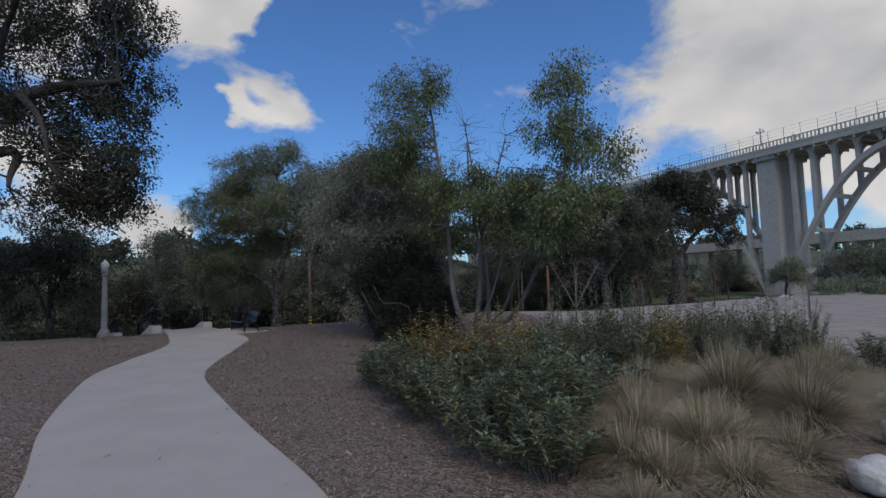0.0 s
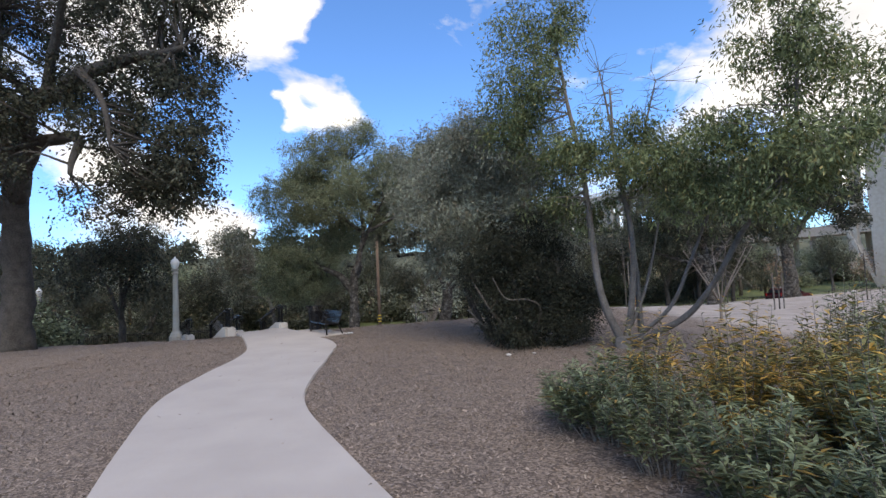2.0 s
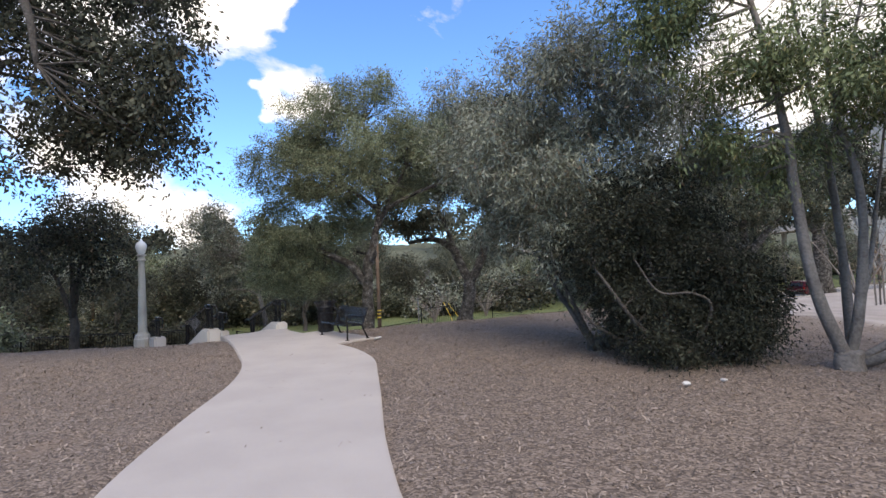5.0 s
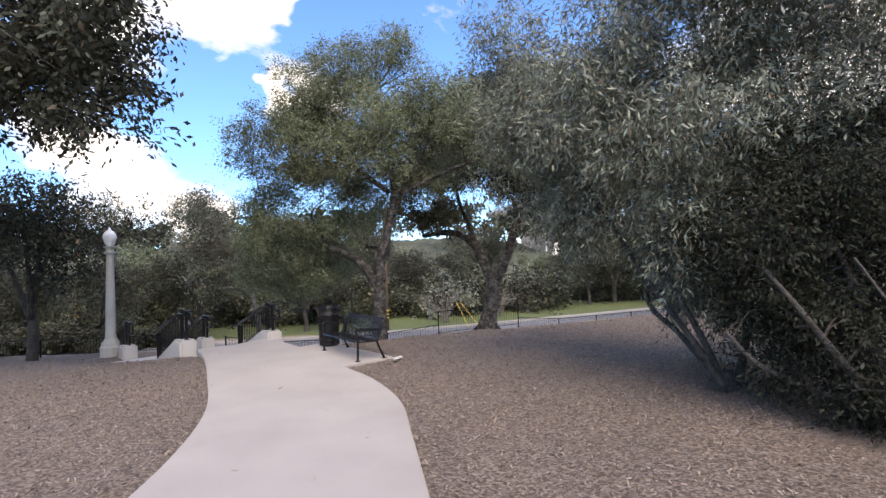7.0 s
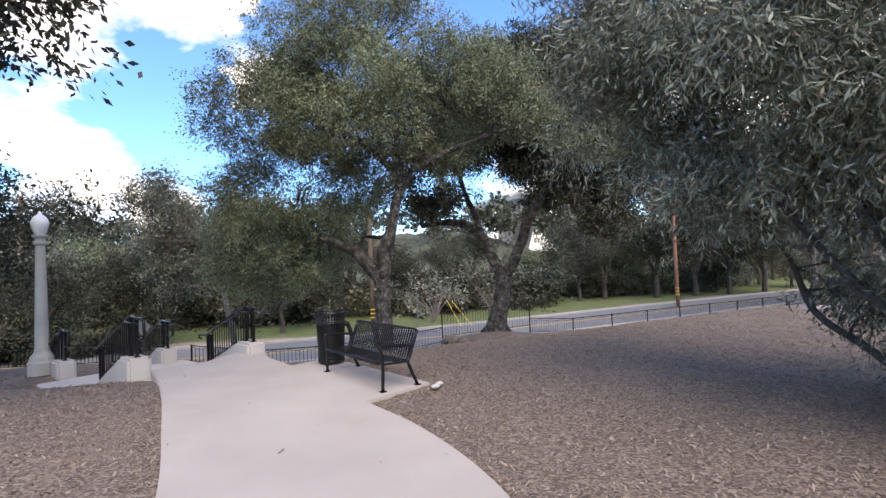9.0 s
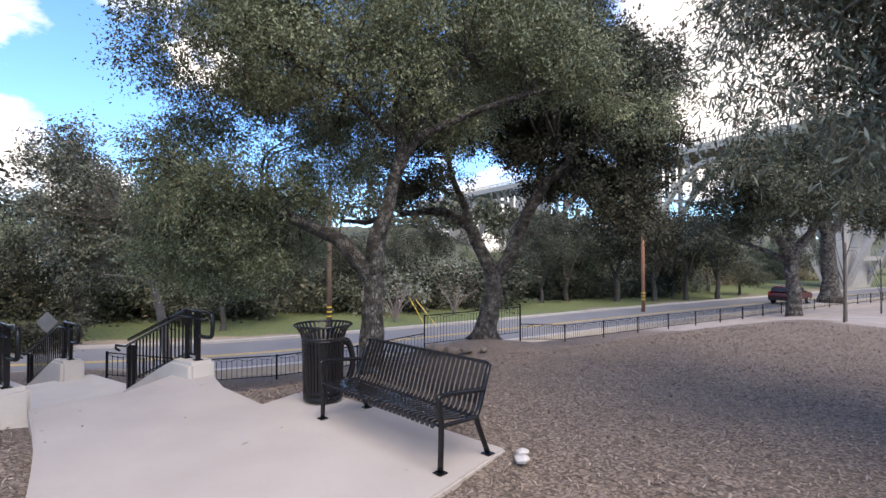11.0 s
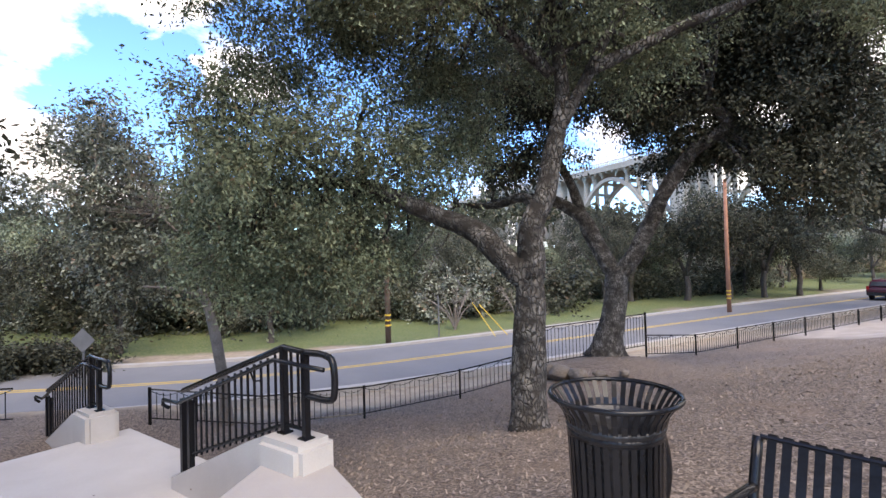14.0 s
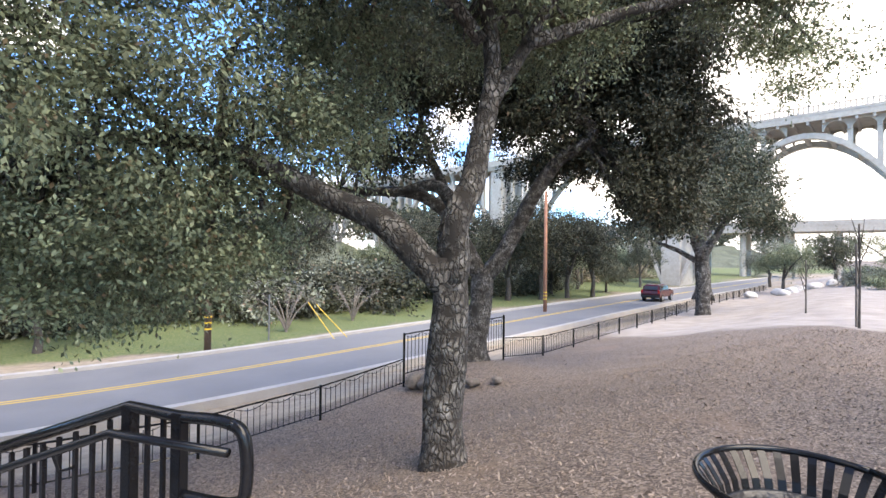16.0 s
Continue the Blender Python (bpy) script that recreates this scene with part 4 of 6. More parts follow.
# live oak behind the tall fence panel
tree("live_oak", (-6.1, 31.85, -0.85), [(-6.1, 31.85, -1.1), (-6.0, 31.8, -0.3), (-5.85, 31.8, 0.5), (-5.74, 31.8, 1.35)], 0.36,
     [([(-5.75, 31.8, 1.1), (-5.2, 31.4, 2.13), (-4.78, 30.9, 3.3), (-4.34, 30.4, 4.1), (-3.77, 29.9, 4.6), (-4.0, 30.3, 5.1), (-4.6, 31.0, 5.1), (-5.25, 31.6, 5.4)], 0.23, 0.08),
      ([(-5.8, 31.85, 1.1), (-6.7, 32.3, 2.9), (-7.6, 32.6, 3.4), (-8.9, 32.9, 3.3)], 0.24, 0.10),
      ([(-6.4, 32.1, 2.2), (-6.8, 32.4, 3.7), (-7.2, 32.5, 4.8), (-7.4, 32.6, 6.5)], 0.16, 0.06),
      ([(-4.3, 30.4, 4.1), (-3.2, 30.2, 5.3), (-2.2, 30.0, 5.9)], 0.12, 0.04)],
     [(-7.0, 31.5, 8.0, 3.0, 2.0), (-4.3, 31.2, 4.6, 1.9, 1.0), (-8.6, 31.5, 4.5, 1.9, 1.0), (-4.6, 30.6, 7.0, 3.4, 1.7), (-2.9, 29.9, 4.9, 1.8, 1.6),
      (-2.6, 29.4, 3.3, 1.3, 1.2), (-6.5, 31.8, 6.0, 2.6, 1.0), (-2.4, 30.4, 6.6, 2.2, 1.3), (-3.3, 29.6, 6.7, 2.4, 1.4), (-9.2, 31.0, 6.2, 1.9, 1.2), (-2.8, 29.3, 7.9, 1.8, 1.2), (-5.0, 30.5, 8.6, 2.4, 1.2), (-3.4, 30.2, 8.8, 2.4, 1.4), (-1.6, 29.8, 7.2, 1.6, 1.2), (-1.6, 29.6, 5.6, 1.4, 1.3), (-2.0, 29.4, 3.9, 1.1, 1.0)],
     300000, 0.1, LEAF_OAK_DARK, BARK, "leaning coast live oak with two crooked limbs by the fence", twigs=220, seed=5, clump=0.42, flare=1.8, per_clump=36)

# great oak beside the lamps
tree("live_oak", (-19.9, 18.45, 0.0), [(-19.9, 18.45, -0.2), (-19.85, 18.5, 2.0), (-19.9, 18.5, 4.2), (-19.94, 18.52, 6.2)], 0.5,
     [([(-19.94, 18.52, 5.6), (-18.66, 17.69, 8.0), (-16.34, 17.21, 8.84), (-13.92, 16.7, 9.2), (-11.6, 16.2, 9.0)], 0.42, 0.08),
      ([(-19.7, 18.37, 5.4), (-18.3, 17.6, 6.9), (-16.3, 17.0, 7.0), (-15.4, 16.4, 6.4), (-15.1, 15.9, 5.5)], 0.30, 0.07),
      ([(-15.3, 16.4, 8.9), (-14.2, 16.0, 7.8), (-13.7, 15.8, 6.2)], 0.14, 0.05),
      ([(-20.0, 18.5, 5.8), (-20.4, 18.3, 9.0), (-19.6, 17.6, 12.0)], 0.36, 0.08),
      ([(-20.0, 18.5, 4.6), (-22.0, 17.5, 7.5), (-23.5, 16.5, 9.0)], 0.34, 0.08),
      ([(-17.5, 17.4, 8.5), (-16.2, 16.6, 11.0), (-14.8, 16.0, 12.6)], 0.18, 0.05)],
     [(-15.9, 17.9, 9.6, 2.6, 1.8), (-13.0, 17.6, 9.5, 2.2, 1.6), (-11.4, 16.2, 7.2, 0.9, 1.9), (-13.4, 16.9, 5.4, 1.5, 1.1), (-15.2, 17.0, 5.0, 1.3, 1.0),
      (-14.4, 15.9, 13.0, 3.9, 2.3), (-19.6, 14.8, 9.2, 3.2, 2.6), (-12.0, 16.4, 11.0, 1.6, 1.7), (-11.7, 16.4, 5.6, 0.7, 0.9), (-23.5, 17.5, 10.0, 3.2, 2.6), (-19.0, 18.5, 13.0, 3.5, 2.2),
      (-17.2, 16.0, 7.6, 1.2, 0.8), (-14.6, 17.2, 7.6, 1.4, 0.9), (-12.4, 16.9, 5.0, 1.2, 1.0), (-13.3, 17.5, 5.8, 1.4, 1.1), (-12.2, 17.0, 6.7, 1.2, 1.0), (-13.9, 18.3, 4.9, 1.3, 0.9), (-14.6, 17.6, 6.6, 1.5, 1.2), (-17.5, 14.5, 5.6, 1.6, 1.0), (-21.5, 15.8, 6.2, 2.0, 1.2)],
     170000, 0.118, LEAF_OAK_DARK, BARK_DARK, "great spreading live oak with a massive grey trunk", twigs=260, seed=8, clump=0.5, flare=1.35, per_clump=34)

# many-stemmed tree on the mulch
tree("multi_stem_tree", (0.35, 14.6, -0.1), [(0.35, 14.6, -0.3), (0.3, 14.6, 0.0), (0.3, 14.6, 0.22)], 0.22,
     [([(0.3, 14.6, 0.0), (-0.15, 14.5, 1.3), (-0.25, 14.6, 3.0), (-0.35, 14.7, 4.3), (-0.6, 14.9, 6.2), (-0.8, 15.0, 7.8)], 0.095, 0.03),
      ([(0.35, 14.65, 0.0), (0.6, 14.6, 1.3), (0.65, 14.6, 2.7), (0.45, 14.7, 4.0), (0.4, 14.6, 6.0)], 0.08, 0.025),
      ([(0.4, 14.6, 0.0), (1.3, 13.8, 0.6), (1.7, 13.3, 1.2), (2.1, 12.6, 2.3), (2.5, 11.6, 3.4), (2.6, 11.2, 5.2)], 0.075, 0.025),
      ([(0.4, 14.6, 0.05), (1.2, 14.1, 0.85), (1.6, 13.8, 1.8), (1.9, 13.3, 2.9)], 0.055, 0.02),
      ([(0.3, 14.7, 0.05), (0.9, 15.0, 1.1), (1.3, 15.2, 2.2), (1.6, 15.3, 3.6)], 0.05, 0.018)],
     [(-1.4, 14.7, 6.4, 1.3, 1.2), (-2.0, 14.8, 5.6, 0.9, 0.9), (-1.1, 14.6, 7.6, 1.1, 1.0), (0.2, 14.0, 4.8, 1.3, 0.6), (1.3, 12.9, 4.1, 1.1, 0.6), (2.5, 11.4, 5.2, 1.0, 1.2),
      (2.6, 10.8, 3.5, 0.9, 0.7), (2.1, 11.9, 4.0, 1.0, 0.9), (2.7, 11.3, 6.4, 0.8, 0.8), (1.6, 13.4, 3.3, 1.0, 0.6), (0.8, 13.6, 3.9, 1.3, 0.6), (1.9, 12.6, 3.2, 1.1, 0.5), (2.4, 11.6, 3.0, 1.0, 0.6), (-0.5, 14.4, 4.5, 1.2, 0.6), (3.2, 11.2, 4.4, 0.9, 0.9), (-0.4, 15.2, 3.4, 1.2, 0.7), (1.6, 14.8, 4.2, 1.1, 0.6)],
     90000, 0.09, LEAF_BRIGHT, BARK_PALE, "tall pale-stemmed tree with thin bright green crown", twigs=200, seed=11, narrow=0.3, droop=0.55, clump=0.34, shell=0.6, flare=1.6)
tree("bare_tree", (0.9, 15.4, -0.1), [(0.9, 15.4, -0.3), (0.9, 15.4, 1.5), (0.8, 15.4, 3.2)], 0.07,
     [([(0.8, 15.4, 3.0), (0.6, 15.5, 5.0), (0.4, 15.5, 6.8)], 0.05, 0.015), ([(0.8, 15.4, 3.2), (1.3, 15.4, 5.0), (1.7, 15.4, 6.4)], 0.045, 0.012)],
     [(0.6, 15.5, 6.4, 1.2, 1.2), (1.5, 15.4, 5.8, 1.0, 1.0)], 0, 0.1, LEAF_BRIGHT, BARK_PALE, "slender leafless tree with fine upright twigs", twigs=90, seed=13)

# narrow-leaved evergreen with arching stems, and the thicket against it with shade-darkened leaf colour
tree("evergreen_shrub_tree", (-2.75, 17.0, -0.05), [(-2.75, 17.0, -0.3), (-2.78, 17.0, 0.0), (-2.8, 17.05, 0.2)], 0.2,
     [([(-2.85, 16.8, 0.0), (-3.2, 16.95, 0.65), (-3.62, 17.6, 1.59), (-3.9, 18.1, 2.4), (-4.3, 18.8, 3.6)], 0.055, 0.02),
      ([(-2.8, 16.9, 0.0), (-3.1, 16.8, 0.69), (-3.39, 17.0, 1.43), (-3.6, 17.4, 2.4), (-3.7, 17.9, 3.8)], 0.05, 0.02),
      ([(-2.7, 17.2, 0.0), (-3.0, 18.0, 0.6), (-3.25, 18.45, 1.0), (-3.3, 18.9, 1.8), (-4.0, 19.6, 3.0)], 0.055, 0.02),
      ([(-3.9, 18.1, 2.4), (-4.7, 18.4, 3.7), (-5.5, 18.7, 5.0)], 0.03, 0.012),
      ([(-2.6, 17.0, 0.0), (-2.2, 17.2, 1.4), (-2.3, 17.4, 3.0), (-2.5, 17.8, 4.6)], 0.06, 0.02),
      ([(-2.6, 16.9, 0.0), (-1.8, 16.6, 1.2), (-1.4, 16.5, 2.4)], 0.05, 0.02)],
     [(-5.6, 18.9, 5.1, 0.8, 0.8), (-5.0, 18.4, 4.6, 1.2, 1.1), (-5.0, 19.0, 4.2, 1.0, 0.7), (-5.3, 18.9, 5.9, 0.8, 0.7), (-4.3, 19.9, 4.7, 1.5, 1.1), (-4.6, 19.2, 3.2, 1.3, 0.9), (-4.3, 18.5, 2.4, 0.9, 0.6), (-3.9, 17.5, 2.5, 0.9, 0.7), (-2.7, 16.5, 2.1, 1.0, 1.1), (-3.2, 16.6, 2.6, 0.9, 0.7), (-3.6, 18.2, 4.5, 1.8, 1.1), (-2.2, 17.1, 3.1, 1.8, 1.6), (-4.2, 18.9, 3.6, 1.3, 1.0), (-1.7, 16.7, 1.3, 1.1, 1.0),
      (-3.3, 17.6, 3.2, 1.3, 0.9), (-2.6, 18.0, 5.2, 1.5, 0.9), (-1.2, 17.4, 4.2, 1.4, 1.1), (-4.6, 20.4, 5.9, 0.9, 0.8), (-1.5, 17.6, 2.2, 1.5, 1.5), (-2.0, 18.3, 1.0, 1.4, 0.9), (-4.3, 16.9, 4.2, 1.2, 0.9), (-3.6, 16.3, 3.5, 1.2, 0.9), (-2.9, 16.0, 4.9, 1.4, 1.0), (-1.4, 15.9, 3.6, 1.2, 1.0), (-2.6, 16.4, 5.6, 1.6, 1.0), (-1.4, 16.8, 5.2, 1.5, 1.2), (-3.6, 17.2, 5.4, 1.4, 0.9)],
     235000, 0.098, LEAF_OLIVE, BARK_DARK, "dense grey-green evergreen with several arching stems", twigs=220, seed=17, narrow=0.2, droop=0.4, clump=0.33)
for p_, s_ in (((-3.5, 18.1, 2.75), 21), ((-4.3, 19.4, 3.5), 22), ((-1.9, 16.1, 2.9), 23)):
    dead, _ = leaf_mesh("dead_spray", [(0, 0, 0, 0.22, 0.3)], 220, 0.13, LEAF_DEAD, 0.2, 0.9, 0.14, 20, 0.5, s_)
    ob = tagged(part("dead_leaf_spray", dead, LEAF_DEAD), "hanging spray of dry brown dead leaves", "dead leaves", kind="stuff")
    ob.location = p_
tree("shaded_thicket", (-1.9, 15.2, -0.05), [(-1.9, 15.2, -0.3), (-1.9, 15.2, 0.1), (-1.9, 15.2, 0.3)], 0.16,
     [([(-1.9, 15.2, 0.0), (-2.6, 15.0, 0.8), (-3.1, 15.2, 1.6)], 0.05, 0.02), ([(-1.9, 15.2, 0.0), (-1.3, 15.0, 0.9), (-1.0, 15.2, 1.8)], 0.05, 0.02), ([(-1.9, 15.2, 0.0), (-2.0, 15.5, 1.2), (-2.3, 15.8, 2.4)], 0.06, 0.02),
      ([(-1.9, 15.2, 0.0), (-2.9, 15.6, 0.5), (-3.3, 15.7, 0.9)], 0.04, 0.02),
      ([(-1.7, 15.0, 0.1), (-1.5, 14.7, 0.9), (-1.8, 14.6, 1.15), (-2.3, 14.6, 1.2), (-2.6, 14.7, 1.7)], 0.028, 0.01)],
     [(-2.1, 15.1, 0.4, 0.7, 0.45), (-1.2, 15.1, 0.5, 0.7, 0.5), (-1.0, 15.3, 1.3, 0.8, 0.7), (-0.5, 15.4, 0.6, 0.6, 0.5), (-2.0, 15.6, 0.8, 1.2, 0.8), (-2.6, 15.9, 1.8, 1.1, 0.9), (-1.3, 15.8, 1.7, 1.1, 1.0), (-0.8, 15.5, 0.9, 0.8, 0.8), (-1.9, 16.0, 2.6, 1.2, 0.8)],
     120000, 0.06, LEAF_THICKET_SHADED, BARK_DARK, "twiggy evergreen thicket on the mulch, its shade put into the leaf colour", "shrub", twigs=220, seed=19, narrow=0.35, clump=0.3)

# big oak at the far end of the fence
def lot_oak(points):
    """Points given about a trunk foot at the origin, set down on the lot beside the fence."""
    return [(12.3 + p[0] * 1.12, 40.6 + p[1] * 1.12, -1.8 + p[2] * 1.04, *(q * 1.2 for q in p[3:])) for p in points]


tree("live_oak", (12.3, 40.6, -1.8), lot_oak([(0, 0, -0.4), (0, 0, 1.4), (-0.1, 0, 2.8), (-0.2, -0.1, 3.7)]), 0.38,
     [(lot_oak([(-0.2, -0.1, 3.3), (-1.4, -0.5, 5.0), (-2.6, -0.8, 6.8)]), 0.28, 0.06), (lot_oak([(-0.2, -0.1, 3.4), (1.2, -0.2, 5.2), (2.6, -0.4, 7.0)]), 0.28, 0.06),
      (lot_oak([(-0.2, -0.1, 3.5), (-0.3, 0.1, 6.0), (-0.4, 0, 8.4)]), 0.28, 0.06), (lot_oak([(-0.1, 0, 3.1), (-1.8, 0.6, 4.0), (-3.4, 0.9, 4.6)]), 0.16, 0.05)],
     lot_oak([(-2.7, -0.8, 6.9, 2.0, 1.6), (2.6, -0.4, 7.0, 1.9, 1.6), (-0.3, 0, 9.2, 2.3, 1.6), (-1.5, -0.5, 8.4, 2.0, 1.5), (1.4, -0.4, 8.6, 1.9, 1.5), (-3.6, 0.6, 5.4, 1.5, 1.1), (0.2, -1.0, 6.5, 1.9, 1.1),
              (3.5, -0.8, 5.4, 1.3, 1.0), (-1.7, 0.7, 5.7, 1.6, 1.1), (-4.2, -0.6, 7.6, 1.2, 1.0), (4.0, 0.2, 8.0, 1.2, 1.0)]),
     80000, 0.15, FAR_LEAF, BARK, "large live oak standing at the end of the road fence", twigs=170, seed=27, clump=0.5, flare=1.5)

# tall dark oak farther along the fence
tree("live_oak", (22.0, 48.9, -1.3), [(22.0, 48.9, -1.6), (22.0, 48.9, 0.5), (21.9, 48.9, 2.2), (21.8, 48.8, 3.6)], 0.55,
     [([(21.8, 48.8, 3.2), (20.2, 48.2, 5.2), (18.6, 47.8, 7.4)], 0.34, 0.08), ([(21.8, 48.8, 3.3), (23.6, 48.6, 5.4), (25.6, 48.4, 7.6)], 0.34, 0.08), ([(21.8, 48.8, 3.4), (21.6, 49.0, 6.4), (21.4, 48.8, 9.4)], 0.34, 0.08)],
     [(18.6, 47.8, 7.4, 2.8, 2.2), (25.4, 48.4, 7.6, 2.6, 2.2), (21.6, 48.8, 10.4, 3.2, 2.0), (20.0, 48.2, 9.2, 2.8, 2.0), (23.8, 48.4, 9.6, 2.6, 2.0), (17.2, 48.6, 5.2, 2.0, 1.4), (22.2, 47.6, 6.8, 2.6, 1.4), (26.6, 47.8, 5.2, 1.6, 1.2), (19.6, 49.8, 5.6, 2.2, 1.4)],
     60000, 0.2, LEAF_OAK_DARK, BARK, "tall dark live oak far along the road fence", twigs=150, seed=27, clump=0.6, flare=1.5)

# slim tree by the fence
tree("slim_tree", (-15.05, 28.6, -1.3), [(-14.95, 28.6, -1.6), (-15.05, 28.6, -0.5), (-15.30, 28.7, 0.6), (-15.55, 28.8, 1.2)], 0.11,
     [([(-15.5, 28.8, 1.1), (-15.7, 29.0, 1.9), (-16.6, 29.3, 2.8)], 0.07, 0.02), ([(-15.5, 28.8, 1.1), (-14.9, 29.0, 2.2), (-14.5, 29.2, 3.4)], 0.06, 0.02), ([(-15.4, 28.8, 0.9), (-15.8, 28.6, 1.2), (-16.6, 28.6, 1.3)], 0.05, 0.02)],
     [(-16.0, 29.6, 2.3, 1.4, 1.1), (-17.6, 29.8, 3.2, 1.6, 1.5), (-18.4, 29.6, 4.6, 1.3, 1.0), (-15.0, 29.3, 3.5, 1.2, 1.1), (-17.3, 29.4, 1.7, 1.2, 0.8)],
     46000, 0.09, LEAF_OLIVE, TWIG_GREY, "slim pale-trunked tree leaning beside the road fence", twigs=120, seed=23, clump=0.4)


# trees across the road and on the lot: a few kinds, set out many times
def far_tree(seed, mat, height=7.0, spread=3.6, leaves=17000, leaf=0.165, bark=BARK_DARK):
    g = np.random.default_rng(seed)
    lobes = [(g.normal() * spread * 0.45, g.normal() * spread * 0.45, height * (0.45 + 0.4 * g.random()), spread * (0.35 + 0.25 * g.random()), height * (0.14 + 0.1 * g.random())) for _ in range(9)]
    limbs = []
    fork = height * 0.28
    for lobe in lobes[:4]:
        limbs.append(([(0, 0, fork * 0.85), (lobe[0] * 0.4, lobe[1] * 0.4, fork + (lobe[2] - fork) * 0.5), lobe[:3]], 0.13, 0.04))
    return tree("roadside_oak", (0, 0, 0), [(0, 0, -0.4), (0.1, 0, fork * 0.5), (0, 0.1, fork)], 0.22, limbs, lobes, leaves, leaf, mat, bark, "grey-green oak on the far bank of the road", "tree", twigs=30, seed=seed, clump=0.7, per_clump=30)


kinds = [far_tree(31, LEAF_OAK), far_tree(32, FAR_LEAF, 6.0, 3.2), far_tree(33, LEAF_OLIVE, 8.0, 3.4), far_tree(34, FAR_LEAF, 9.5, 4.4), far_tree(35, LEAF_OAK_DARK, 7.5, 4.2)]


def put(kind, x, y, scale, turn, lift=0.0):
    ob = copy_thing(kinds[kind], pose(x, y, float(land(x, y)) + lift, 0, 0, turn))
    ob.scale = (scale, scale, scale * 0.98)
    return ob


ROAD_OFF = [(12, 21, 4, 1.3), (16, 19, 4, 1.2), (20, 18, 4, 1.2), (7, 24, 4, 1.1), (24, 17, 4, 1.15), (29, 24, 0, 1.1), (20, 29, 4, 1.2), (8, 27, 0, 1.0), (-62, 30, 3, 1.3), (-52, 25, 4, 1.2), (-47, 34, 3, 1.4), (-41, 18, 4, 0.95), (-38, 27, 0, 1.2), (-34, 17, 2, 0.9), (-30, 24, 3, 1.0), (-27, 17.5, 4, 0.85), (-24, 30, 0, 1.2), (-20, 19, 4, 0.8),
            (-17, 27, 3, 0.95), (-14, 34, 1, 1.0), (-9, 38, 3, 0.8), (-4, 30, 1, 0.6), (1, 39, 0, 0.8), (5, 44, 3, 0.7), (9, 33, 4, 1.2), (13, 26, 0, 1.15), (17, 38, 2, 0.9), (21, 22, 4, 0.75), (25, 30, 0, 0.85), (30, 19, 1, 0.75),
            (35, 28, 4, 0.9), (42, 20, 3, 0.85), (48, 31, 0, 1.0), (56, 22, 2, 1.0), (-70, 20, 4, 1.3), (-82, 30, 3, 1.5), (-44, 13, 4, 0.8), (-36, 11, 4, 0.7), (-31, 13, 4, 0.75), (-12, 27, 4, 0.8), (-22, 24, 4, 0.9), (4, 24, 4, 0.8)]
for i, (x, off, kind, scale) in enumerate(ROAD_OFF):
    put(kind, x, float(fence_y(x)) + off, scale, i * 71)
# trees on the near side: beyond the lot and behind the lamps
NEAR = [(-21.5, 25.2, 4, 0.8, 40), (44, 52, 1, 0.9, 60), (38, 44, 0, 0.7, 100), (52, 40, 3, 0.8, 20), (47, 61, 2, 0.8, 200),
        (33, 50, 0, 0.7, 220), (-36, 22, 4, 1.0, 30), (-32, 16, 3, 1.05, 120), (-42, 14, 4, 1.2, 75), (-30, 8, 0, 1.2, 33), (-27, -2, 3, 1.3, 77), (10, -10, 0, 1.2, 5), (-8, -16, 3, 1.3, 9), (26, 2, 1, 0.9, 14), (25, -8, 4, 1.2, 48)]
for x, y, kind, scale, turn in NEAR:
    put(kind, x, y, scale, turn)
for k in kinds:
    k.matrix_world = pose(-70 + 16 * kinds.index(k), 75, float(land(-50, 75)), 0, 0, 0)


# undergrowth along the far bank and behind the lot
def bush(seed, mat, leaf=0.1, leaves=6000):
    lobes = [(0.7 * math.cos(a), 0.7 * math.sin(a), 0.55 + 0.35 * math.sin(3 * a), 0.75, 0.6) for a in np.linspace(0, 6, 6)]
    return tree("undergrowth_bush", (0, 0, 0), [(0, 0, -0.3), (0, 0, 0.1), (0, 0, 0.3)], 0.06, [([(0, 0, 0), (0.3, 0.1, 0.5), (0.6, 0.3, 1.0)], 0.03, 0.01), ([(0, 0, 0), (-0.3, 0.2, 0.5), (-0.6, -0.2, 1.0)], 0.03, 0.01)],
                lobes, leaves, leaf, mat, BARK_PALE, "rounded grey-green bush in the undergrowth", "bush", twigs=20, seed=seed, clump=0.36, per_clump=30)


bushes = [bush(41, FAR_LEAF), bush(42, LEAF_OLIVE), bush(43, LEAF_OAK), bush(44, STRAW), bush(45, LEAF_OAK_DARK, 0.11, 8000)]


def put_bush(kind, x, y, scale, turn):
    ob = copy_thing(bushes[kind], pose(x, y, float(land(x, y)), 0, 0, turn))
    ob.scale = (scale * 1.25, scale * 1.25, scale)


g_ = np.random.default_rng(77)
for i in range(64):
    x = -66 + 128 * (i + g_.random()) / 64
    put_bush(int(g_.integers(0, 4)), x, float(fence_y(x)) + 31 + 12 * g_.random(), 1.2 + 1.5 * g_.random(), g_.random() * 360)
for i in range(26):
    x = 30 + 34 * g_.random()
    put_bush(int(g_.integers(0, 4)), x, 30 + 0.45 * x - 8 * g_.random(), 0.5 + 0.6 * g_.random(), g_.random() * 360)
for i in range(22):
    put_bush(int(g_.integers(0, 3)), -24 - 22 * g_.random(), 20 + 8 * g_.random(), 0.8 + 1.0 * g_.random(), g_.random() * 360)
